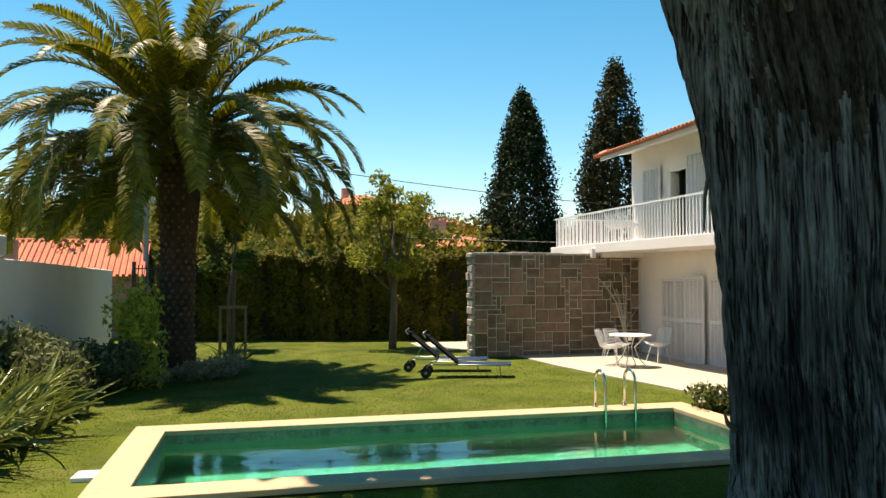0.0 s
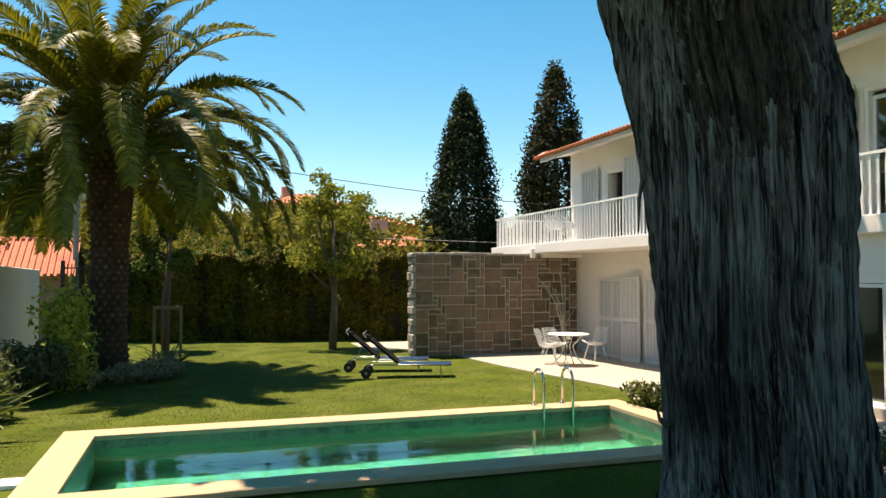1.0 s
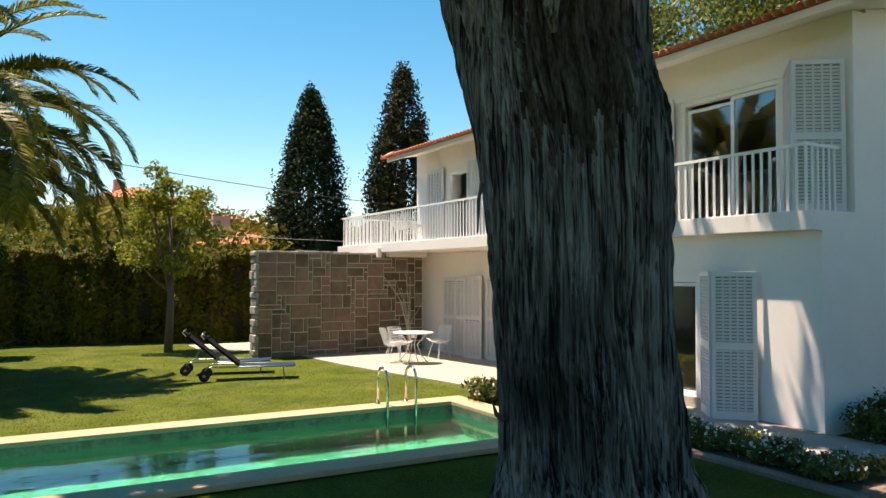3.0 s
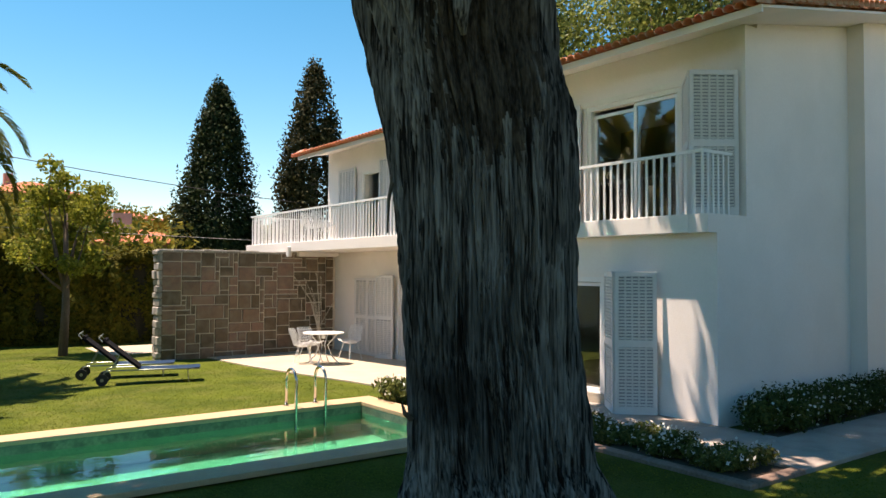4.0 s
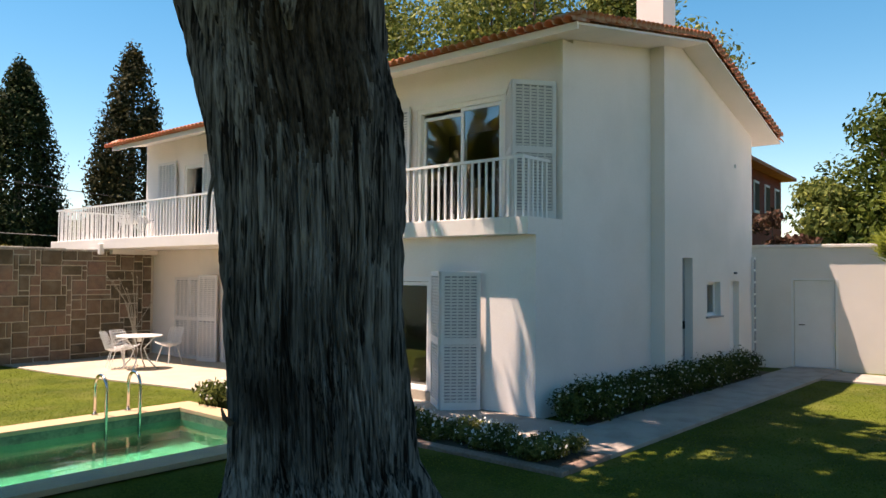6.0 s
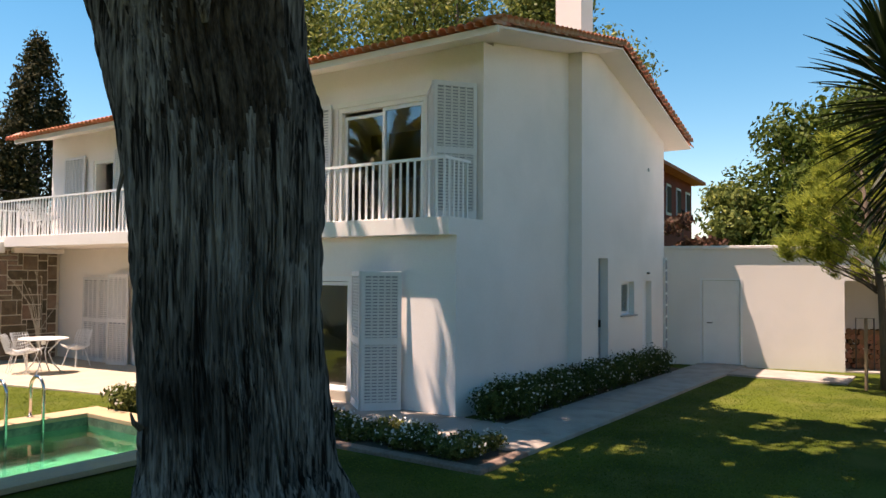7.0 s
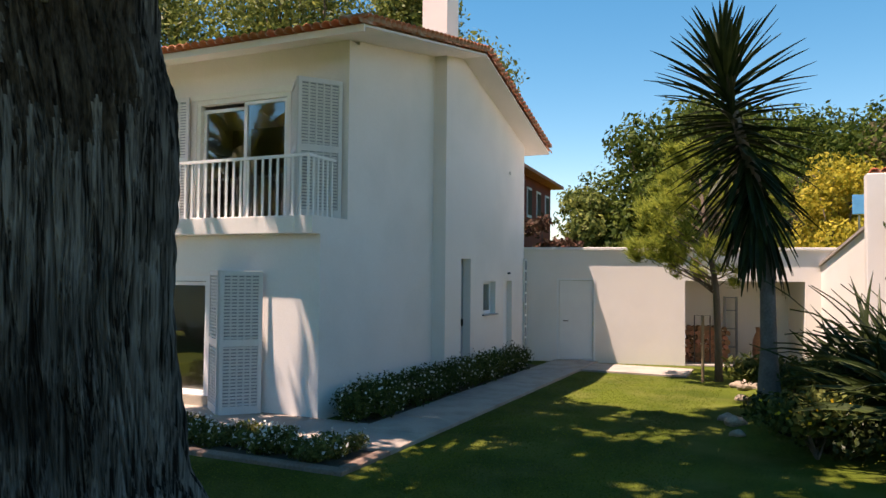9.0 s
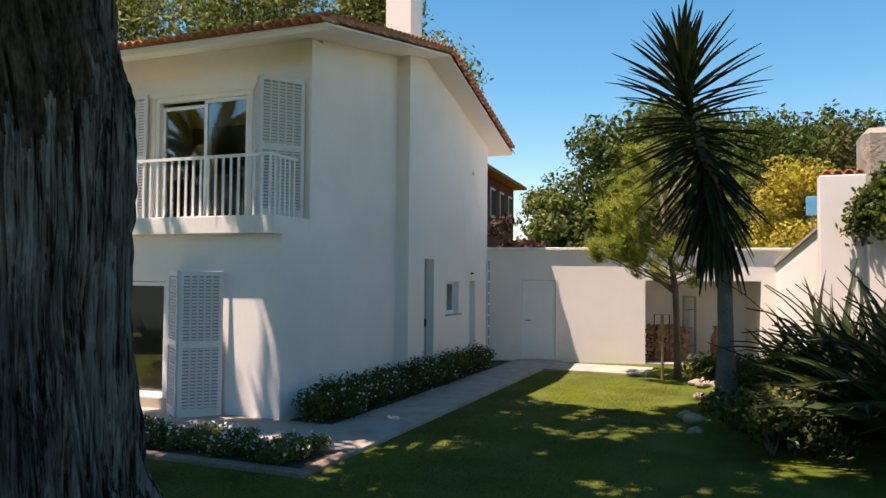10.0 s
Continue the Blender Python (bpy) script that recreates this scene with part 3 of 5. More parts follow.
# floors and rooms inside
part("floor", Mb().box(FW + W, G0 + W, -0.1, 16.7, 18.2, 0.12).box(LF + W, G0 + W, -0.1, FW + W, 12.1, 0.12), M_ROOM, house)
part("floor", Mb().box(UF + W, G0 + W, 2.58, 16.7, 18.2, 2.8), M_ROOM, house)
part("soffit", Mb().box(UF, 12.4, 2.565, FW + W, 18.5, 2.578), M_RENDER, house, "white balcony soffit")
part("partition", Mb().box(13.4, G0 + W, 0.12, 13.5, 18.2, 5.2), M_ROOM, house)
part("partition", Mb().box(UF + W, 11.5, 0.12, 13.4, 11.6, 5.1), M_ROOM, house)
part("plinth", Mb().box(LF - .025, 8.0, -0.1, LF + .1, 10.32, 0.14), M_PAVE, house, "pale stone door sill")

# balcony slab, round the far corner
part("balcony_slab", Mb().box(LF - 0.202, G0 + W, 2.562, UF, 22.1, 2.812), M_RENDER, house, "white balcony slab edge", bev=0.01)
part("balcony_slab", Mb().box(UF, 18.5, 2.57, 12.6, 22.1, 2.81), M_RENDER, house)
part("soffit_beam", Mb().box(LF + .1, 19.02, 2.44, 10.28, 19.18, 2.56), M_RENDER, house, "white beam over the stone wall")
part("rain_spout", Mb().box(LF - .28, 18.9, 2.42, LF - .165, 19.05, 2.70), M_RENDER, house, bev=0.02)

# railing
railing = part("railing", Mb().box(LF - .105, 6.18, 3.655, LF - .055, 22.0, 3.695).box(LF - .055, 6.18, 3.655, UF - .002, 6.22, 3.695)
               .box(LF - .055, 21.96, 3.655, 12.4, 22.0, 3.695), M_PAINT, house, "white painted steel railing")
bar = Mb().cbox(-0.009, -0.02, 0.0, 0.009, 0.02, 0.845, 0.003).box(-0.02, -0.02, 0.0, 0.02, 0.02, 0.02).mesh("bar", M_PAINT)
ys = [6.2 + 0.133 * i for i in range(119)]
for y in ys:
    ob = part("bar", bar, None, railing)
    ob.location = (LF - .08, y, 2.811)
for i in range(5):
    ob = part("bar", bar, None, railing)
    ob.location = (LF + .04 + i * 0.118, 6.2, 2.811)
    ob.rotation_euler = (0, 0, math.pi / 2)
for i in range(26):
    ob = part("bar", bar, None, railing)
    ob.location = (LF + .04 + i * 0.118, 21.98, 2.811)
    ob.rotation_euler = (0, 0, math.pi / 2)

# roof: boarding, fascia, tiles
mb = Mb()
for y0, y1, drop in ((V0 + .02, STEP_Y, 0), (STEP_Y + .004, V1 - .02, DROP)):
    vs = []
    for y in (y0, y1):
        for x, dz in ((EAVE_X, 0), (RIDGE_X, 0), (BACK_X, 0), (BACK_X, -.035), (RIDGE_X, -.035), (EAVE_X, -.035)):
            vs.append((x, y, roof_z(x) + dz - drop))
    mb.add(vs, [(0, 6, 7, 1), (1, 7, 8, 2), (5, 4, 10, 11), (4, 3, 9, 10), (0, 5, 11, 6), (2, 8, 9, 3), (0, 1, 4, 5), (1, 2, 3, 4), (6, 11, 10, 7), (7, 10, 9, 8)])
roof = part("roof", mb, M_RENDER, house, "white rendered eaves under clay barrel tiles")
part("fascia", Mb().box(EAVE_X - .04, V0, EAVE_Z - .11, EAVE_X - .002, STEP_Y, EAVE_Z - .01), M_RENDER, roof)
part("fascia", Mb().box(EAVE_X - .04, STEP_Y + .004, EAVE_Z - .11 - DROP, EAVE_X - .002, V1, EAVE_Z - .01 - DROP), M_RENDER, roof)


def tile_mesh(length, r, name):
    """A half-round clay tile along -x, with thickness."""
    vs, fs, n = [], [], 6
    for x, k in ((0, 1.0), (length, 0.82)):
        for rr in (r * k, r * k - 0.014):
            for i in range(n + 1):
                a = math.pi * i / n
                vs.append((x, -rr * math.cos(a), rr * math.sin(a)))
    m = n + 1
    for i in range(n):
        fs += [(i, i + 1, i + 1 + 2 * m, i + 2 * m), (i + m, i + m + 2 * m, i + 1 + 3 * m, i + 1 + m), (i, i + m, i + 1 + m, i + 1), (i + 2 * m, i + 1 + 2 * m, i + 1 + 3 * m, i + 3 * m)]
    mb = Mb().add(vs, fs)
    return mb


tile = tile_mesh(0.46, 0.088, "roof_tile")
tmesh = tile.mesh("roof_tile", M_TILE, True)
slope_f = math.atan2(RIDGE_Z - EAVE_Z, RIDGE_X - EAVE_X)
slope_b = math.atan2(RIDGE_Z - BACK_Z, BACK_X - RIDGE_X)
cols = int((V1 - V0) / 0.155)
bed = Mb()
rt = random.Random(4)
for c in range(cols + 1):
    y = V0 + 0.06 + c * 0.155
    low = DROP if y > STEP_Y else 0
    ob = part("roof_tile", tmesh, None, roof)
    ob.matrix_local = pose(EAVE_X - 0.17, y, EAVE_Z - 0.03 - low, 0, -math.degrees(slope_f), rt.uniform(-2, 2))
    for side in (0, 1):
        steps = 12
        for k in range(1 if side == 0 else 0, steps):
            if side == 0:
                m = pose(EAVE_X - 0.10 + k * 0.37, y, roof_z(EAVE_X) + math.tan(slope_f) * k * 0.37 + 0.01 - low, 0, -math.degrees(slope_f) + 1, rt.uniform(-2, 2))
            else:
                m = pose(BACK_X + 0.08 - k * 0.36, y, roof_z(BACK_X) + math.tan(slope_b) * k * 0.36 - low, 0, -math.degrees(slope_b) + 1, 180 + rt.uniform(-2, 2))
            o = len(bed.v)
            bed.v += [tuple(m @ Vector(v)) for v in tile.v]
            bed.f += [tuple(i + o for i in f) for f in tile.f]
tagged(part("tile_field", bed.mesh("tile_field", M_TILE, True), None, roof), kind="stuff")
# verge tiles laid across the edge, and the ridge
for k in range(28):
    x = EAVE_X + 0.02 + k * 0.162
    ob = part("roof_tile", tmesh, None, roof)
    ob.matrix_local = pose(x, V0 - 0.07, roof_z(x) + 0.055, 0, -4, 90 + rt.uniform(-3, 3))
for k in range(25):
    x = RIDGE_X + 0.08 + k * 0.162
    ob = part("roof_tile", tmesh, None, roof)
    ob.matrix_local = pose(x, V0 - 0.07, roof_z(x) + 0.055, 0, -4, 90 + rt.uniform(-3, 3))
for k in range(22):
    x = EAVE_X + 0.02 + k * 0.2
    ob = part("roof_tile", tmesh, None, roof)
    ob.matrix_local = pose(x, V1 + 0.07, roof_z(x) + 0.055 - DROP, 0, -4, -90 + rt.uniform(-3, 3))
for k in range(34):
    ob = part("roof_tile", tmesh, None, roof)
    ob.matrix_local = pose(RIDGE_X, V0 - 0.02 + k * 0.38, RIDGE_Z + 0.05 - (DROP if V0 + k * 0.38 > STEP_Y else 0), 0, -2, 90)
chim = part("chimney", Mb().box(15.9, 7.3, 5.4, 16.55, 7.95, 9.0), M_RENDER, house, "white rendered chimney stack", bev=0.01)
part("cap", Mb().box(15.82, 7.22, 9.0, 16.63, 8.03, 9.08), M_RENDER, chim)


# windows, doors, shutters
def sash(parent, x, y0, y1, z0, z1, w=0.055, t=0.05, tilt=0.0):
    """One glazed leaf in a plane of constant x."""
    ring = Mb()
    wall_u(ring, x, x + t, y0, y1, z0, z1, [(y0 + w, y1 - w, z0 + w, z1 - w)])
    s = part("window_frame", ring, M_PAINT, parent, bev=0.004)
    p = part("pane", Mb().box(x + t * .4, y0 + w, z0 + w, x + t * .5, y1 - w, z1 - w), M_GLASS, s)
    p.visible_shadow = False
    return s


def frame_ring(x0, x1, y0, y1, z0, z1, w, foot):
    """A window or door frame in a wall of constant x; foot: the height of its lower member."""
    ring = Mb()
    wall_u(ring, x0, x1, y0, y1, z0, z1, [(y0 + w, y1 - w, z0 + foot, z1 - w)])
    return ring


win = part("window", frame_ring(UF + .02, UF + .16, 7.12, 9.0, 2.842, 4.84, .07, .008), M_CREAM, house, "white framed balcony window with sliding panes")
part("threshold", Mb().box(UF - .03, 7.06, 2.815, UF + .2, 9.06, 2.84), M_CREAM, win)
sash(win, UF + .05, 7.19, 8.04, 2.85, 4.76)
sash(win, UF + .10, 7.98, 8.93, 2.85, 4.70)
part("surround", Mb().box(UF - .02, 7.0, 4.842, UF - .001, 9.12, 4.93), M_CREAM, win)
part("window", frame_ring(UF + .02, UF + .16, 15.75, 16.65, 2.842, 4.55, .065, .008), M_CREAM, house, "white framed balcony door standing open")
door = part("glass_door", frame_ring(LF + .02, LF + .18, 8.02, 10.3, 0.142, 1.95, .08, .01), M_PAINT, house, "white framed glazed sliding door with dark interior")
sash(door, LF + .06, 8.10, 9.2, 0.16, 1.86)
sash(door, LF + .12, 9.12, 10.22, 0.16, 1.86)


def shutter(parent, hinge, turn, width, height, label, slot_cols=5):
    """A louvred shutter leaf: its foot at hinge, running along its own x."""
    leaf_frame = Mb()
    wall_v(leaf_frame, -.018, .018, 0, width, 0, height, [(.055, width - .055, .11, height * .47), (.055, width - .055, height * .47 + .10, height - .07)])
    s = part("shutter", leaf_frame, M_SHUT, parent, label, bev=0.003)
    s.matrix_local = pose(*hinge, 0, 0, turn)
    n = int((height - .3) / 0.052)
    sm = Mb()
    cw = (width - .11) / slot_cols
    for c in range(1, slot_cols):
        sm.box(.055 + c * cw - .012, -.012, .11, .055 + c * cw + .012, .012, height * .47)
        sm.box(.055 + c * cw - .012, -.012, height * .47 + .10, .055 + c * cw + .012, .012, height - .07)
    part("mullions", sm, M_SHUT, s)
    slat = Mb().box(.055, -.006, -.014, width - .055, .006, .014, pose(0, 0, 0, 18, 0, 0)).mesh("slat", M_SHUT)
    for zz in list(np.arange(.135, height * .47 - .01, .047)) + list(np.arange(height * .47 + .125, height - .08, .047)):
        ob = part("slat", slat, None, s)
        ob.location = (0, 0, float(zz))
    # added sheet: its grey paints the shade between the slats
    part("backing", Mb().box(.05, .010, .1, width - .05, .013, height - .06), M_GREYDOOR_SLOTS, s, "added grey sheet with the shade of the slots in its colour")
    return s


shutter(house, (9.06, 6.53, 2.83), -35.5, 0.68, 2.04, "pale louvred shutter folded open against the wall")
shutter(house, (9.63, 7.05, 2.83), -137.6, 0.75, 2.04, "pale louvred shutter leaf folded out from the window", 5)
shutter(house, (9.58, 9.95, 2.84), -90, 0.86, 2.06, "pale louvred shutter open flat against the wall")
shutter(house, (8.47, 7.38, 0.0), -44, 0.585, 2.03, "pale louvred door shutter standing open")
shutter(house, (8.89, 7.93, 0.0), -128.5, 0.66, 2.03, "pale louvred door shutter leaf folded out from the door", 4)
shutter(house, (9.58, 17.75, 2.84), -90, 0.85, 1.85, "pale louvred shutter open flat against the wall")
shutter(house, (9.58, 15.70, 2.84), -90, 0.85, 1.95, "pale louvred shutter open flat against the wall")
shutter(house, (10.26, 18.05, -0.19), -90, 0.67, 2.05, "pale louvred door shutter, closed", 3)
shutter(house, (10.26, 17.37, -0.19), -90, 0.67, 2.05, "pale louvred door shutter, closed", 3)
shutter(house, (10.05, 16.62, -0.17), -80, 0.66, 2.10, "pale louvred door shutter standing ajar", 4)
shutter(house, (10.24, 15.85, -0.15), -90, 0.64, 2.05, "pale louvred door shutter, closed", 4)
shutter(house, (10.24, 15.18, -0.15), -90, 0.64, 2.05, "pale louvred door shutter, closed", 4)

gd = part("side_door", Mb().box(13.33, G1 + .16, 0.05, 13.80, G1 + .2, 2.32), M_GREYDOOR_SLOTS, house, "narrow grey recessed side door")
part("handle", Mb().box(13.70, G1 + .12, 1.0, 13.73, G1 + .16, 1.14), M_HANDLE, gd)
win = part("window", rect_ring(Mb(), 14.48, 15.18, 1.20, 1.87, G1 + .12, G1 + .17, .06), M_PAINT, house, "small square side window with grey sill")
part("pane", Mb().box(14.54, G1 + .14, 1.26, 15.12, G1 + .15, 1.81), M_GLASS, win)
part("sill", Mb().box(14.42, G1 - .05, 1.165, 15.24, G1 + .12, 1.198), M_GREYDOOR_SLOTS, win)
part("backing", Mb().box(14.48, G1 + .25, 1.2, 15.18, G1 + .28, 1.87), M_ROOM, win)
gd = part("side_door", Mb().box(15.66, G1 + .12, 0.05, 16.22, G1 + .16, 1.88), M_PAINT, house, "white recessed service door")
part("handle", Mb().box(15.70, G1 + .07, 0.95, 15.73, G1 + .12, 1.05), M_HANDLE, gd)
part("wall_lamp", Mb().box(15.93, G1 - .05, 2.03, 16.0, G1, 2.07), M_HANDLE, house)
part("wall_hook", Mb().box(16.0, G1 - .03, 4.26, 16.05, G1, 4.33), M_SHUT, house)
gb = part("glass_block_strip", Mb().box(16.98, G1 - .06, 0.0, 17.10, G1 - .002, 2.40), M_PAINT, house, "white strip of glass blocks")
for i in range(9):
    part("block", Mb().cbox(16.965, G1 - .07, 0.06 + i * .26, 17.07, G1 - .061, 0.27 + i * .26, 0.003), M_GREYDOOR_SLOTS, gb)
part("eave_block", Mb().box(17.05, G1 + .2, 4.55, 17.5, G1 + 1.2, 4.75), M_RENDER, house)

# ---- stone garden wall ----
sw = thing("wall_stone", (0, 0, 0), "garden wall of squared brown-grey stones with pale mortar", "wall", kind="structure")
SX0, SX1, SY, SZ0, SZ1 = 5.46, 10.28, 19.22, -0.3, 2.54
part("core", Mb().box(SX0 + .03, SY + .012, SZ0, SX1, SY + .46, SZ1 - .02), M_MORTAR, sw, "pale mortar joints")
cell = 0.122
nx, nz = int((SX1 - SX0) / cell), int((SZ1 - SZ0) / cell)
taken = [[False] * nz for _ in range(nx)]
rs = random.Random(21)
for k in range(nz):
    for i in range(nx):
        if taken[i][k]:
            continue
        w, h = rs.choice((2, 3, 3, 4, 4, 5, 6)), rs.choice((1, 2, 2, 3, 3, 3))
        w = min(w, nx - i)
        h = min(h, nz - k)
        while any(taken[i + a][k] for a in range(w)):
            w -= 1
        while any(taken[i + a][k + b] for a in range(w) for b in range(h)):
            h -= 1
        for a in range(w):
            for b in range(h):
                taken[i + a][k + b] = True
        g = 0.0145
        pr = rs.uniform(0.0, 0.012)
        part("stone", Mb().cbox(SX0 + i * cell + g, SY - .012 - pr, SZ0 + k * cell + g, SX0 + (i + w) * cell - g, SY + .06, SZ0 + (k + h) * cell - g, 0.008), M_STONE, sw)
# rough end and cap stones: sunlight on them is put into the paler colour
M_ROUGH_LIT = mat("rough_sunlit_stone", (0.40, 0.37, 0.32), (0.22, 0.20, 0.18), 4, 22, 0.9, 0.9, obj=0.2)
z = SZ0
while z < SZ1 - .1:
    h = rs.uniform(.12, .26)
    for y0, y1 in ((SY - .01, SY + .22), (SY + .23, SY + .48)):
        part("quoin", Mb().cbox(SX0 - rs.uniform(.05, .11), y0, z, SX0 + .035, y1, min(z + h - .012, SZ1), 0.02), M_ROUGH_LIT, sw, "rough end stone with sunlight in its pale colour")
    z += h
x = SX0 - .06
while x < SX1 - .2:
    w = rs.uniform(.25, .5)
    part("cap_stone", Mb().cbox(x, SY - .02, SZ1 - .045, min(x + w - .012, SX1), SY + .48, SZ1 + rs.uniform(.0, .04), 0.012), M_ROUGH_LIT, sw, "rough cap stone with sunlight in its pale colour")
    x += w


# ---- the old tree in front ----
PROFILE = ((-0.45, 4.03, 4.46, 1.12), (-0.1, 4.02, 4.48, 0.98), (0.25, 3.99, 4.51, 0.82), (0.61, 3.94, 4.58, 0.70), (1.05, 3.91, 4.61, 0.672), (1.49, 3.88, 4.64, 0.672),
           (1.93, 3.855, 4.655, 0.685), (2.36, 3.836, 4.67, 0.693), (2.81, 3.805, 4.69, 0.705), (3.25, 3.75, 4.735, 0.722), (3.70, 3.665, 4.80, 0.722),
           (4.16, 3.62, 4.825, 0.775), (4.9, 3.5, 4.95, 0.70), (6.0, 3.4, 5.1, 0.6), (8.0, 3.6, 5.3, 0.42), (10.0, 3.9, 5.5, 0.25))


def old_trunk():
    zs = [p[0] for p in PROFILE]
    na, mb = 400, Mb()
    levels = list(np.arange(-0.45, 5.2, 0.025)) + list(np.arange(5.2, 10, 0.2))
    for z in levels:
        cx, cy, r = (float(np.interp(z, zs, [p[k] for p in PROFILE])) for k in (1, 2, 3))
        for i in range(na):
            a = 2 * math.pi * i / na
            c, s = math.cos(a), math.sin(a)
            tw = a + 0.10 * math.sin(z * 0.9) + 0.05 * noise.noise((c * 2, s * 2, z * 1.5))
            c2, s2 = math.cos(tw), math.sin(tw)
            big = noise.noise((c2 * 1.6, s2 * 1.6, z * 0.45)) * 0.055
            root = (noise.noise((c2 * 3.2, s2 * 3.2, 5)) * 0.35) * smooth((0.9 - z) / 1.3)
            rid = abs(noise.noise((c2 * 9, s2 * 9, z * 0.55)))
            fib = abs(noise.noise((c2 * 26, s2 * 26, z * 1.4 + 9)))
            fin = noise.noise((c2 * 60, s2 * 60, z * 4 + 3))
            rr = r + big + root - 0.10 * (1 - rid) ** 5 - 0.06 * (1 - fib) ** 3 + 0.018 * fin + 0.045
            mb.v.append((cx + rr * c, cy + rr * s, z))
    for j in range(len(levels) - 1):
        for i in range(na):
            mb.f.append((j * na + i, j * na + (i + 1) % na, (j + 1) * na + (i + 1) % na, (j + 1) * na + i))
    return mb


old = thing("old_tree", (0, 0, 0), "huge old tree with deeply furrowed grey fibrous bark", "tree")
trunk = part("trunk", old_trunk(), M_BARK, old, smooth=True)
trunk.data.materials.append(M_BARKDARK)
# a dark weathered scar high on the garden side
for poly in trunk.data.polygons:
    c = poly.center
    side = math.atan2(c.y - 4.75, c.x - 3.7)
    wob = noise.noise((c.x * 3.1, c.y * 3.1, c.z * 1.3)) * 0.9 + noise.noise((c.x * 16, c.y * 16, c.z * 2.5)) * 1.3
    if ((side + 2.05) / 0.62) ** 2 + ((c.z - 3.75) / 0.95) ** 2 + wob < 1:
        poly.material_index = 1
# stubs and torn bark on the trunk's sides
part("twig", Mb().tube([(3.20, 4.75, 0.93), (3.13, 4.73, 0.98), (3.10, 4.72, 1.05)], [.025, .018, .008], 6), M_BARK2, old, "broken dead twig stub")
part("twig", Mb().tube([(3.16, 4.95, 2.75), (3.10, 4.92, 2.55), (3.09, 4.92, 2.3)], [.02, .015, .006], 5), M_BARK2, old, "broken dead twig stubs")
part("bark_fold", Mb().tube([(3.28, 4.02, 4.3), (3.20, 4.10, 4.05), (3.17, 4.13, 3.8), (3.20, 4.14, 3.62)], [.10, .085, .06, .02], 10), M_BARK, old, smooth=True)
crown_cl = []
rthin = random.Random(21)
rq = random.Random(11)
for k in range(520):
    u, w = rq.uniform(-1, 1), rq.uniform(-1, 1)
    x, y = 3.5 + 6.7 * u, 4.8 + 5.8 * w
    z = 8.0 + rq.uniform(0, 2.6) + 0.10 * max(0, y - 5)
    s = rq.uniform(0.3, 0.75)
    if abs(u) ** 3.5 + abs(w) ** 3.5 > 1 or (x < -1.6 and y > 7):
        continue
    q = (z - 0.8) / SUN[2]
    if math.hypot(x - 8.9 - SUN[0] * q, y - 6.5 - SUN[1] * q) < 0.55:
        continue
    if x + 0.24 * z > 7.0 and y - 0.34 * z < 3.5 and rthin.random() < 0.15:
        continue
    crown_cl.append((x, y, z, s, s, s * 0.6))
for k in range(32):
    s = rq.uniform(0.3, 0.6)
    crown_cl.append((rq.uniform(-1.7, 5.2), rq.uniform(9.3, 10.7), rq.uniform(8.3, 9.8), s, s, s * 0.6))
mb = Mb()
for c in crown_cl[::8]:
    limbs(mb, (3.55, 5.2, 7.0), [c[:3]], 0.12, seed=int(c[0] * 100) % 97)
part("limb", mb, M_BARK2, old)
part("crown", clump_crown("crown", crown_cl, 80000, 0.17, M_TREE, seed=8, shell=0.1), None, old)

# ---- palm ----
palm = thing("palm_tree", (-1.78, 17.45, -0.1), "large date palm with arching green fronds and scaly trunk", "palm")
mb = Mb()
mb.tube([(0, 0, -.2), (0, 0, .4), (0, 0, 1.2), (.02, 0, 2.6), (.03, 0, 3.8), (.03, 0, 5.1)], [.46, .40, .36, .36, .44, .40], 20)
part("trunk", mb, M_PALMT, palm, smooth=True)
mb = Mb()
rp = random.Random(9)
for row in range(34):
    z = 0.35 + row * 0.125
    r = 0.335 + 0.06 * smooth((z - 2.6) / 1.2) + 0.05 * smooth((1.0 - z) / 1.0)
    for k in range(13):
        a = 2 * math.pi * (k + 0.5 * (row % 2)) / 13 + rp.uniform(-.05, .05)
        m = pose(r * math.cos(a), r * math.sin(a), z, 0, 0, math.degrees(a))
        w, h, t = 0.078, 0.08, rp.uniform(0.035, 0.07)
        vs = [m @ Vector(p) for p in ((-.02, -w, 0), (-.02, 0, -h), (-.02, w, 0), (-.02, 0, h), (t, -.03, .03), (t, .03, .03), (t + .01, 0, -.02))]
        mb.add(vs, [(0, 1, 6, 4), (1, 2, 5, 6), (2, 3, 5), (3, 0, 4), (3, 4, 5), (4, 6, 5)])
tagged(part("leaf_scar", mb, M_SCAR, palm, "diamond-shaped brown stubs of cut fronds"), kind="stuff")


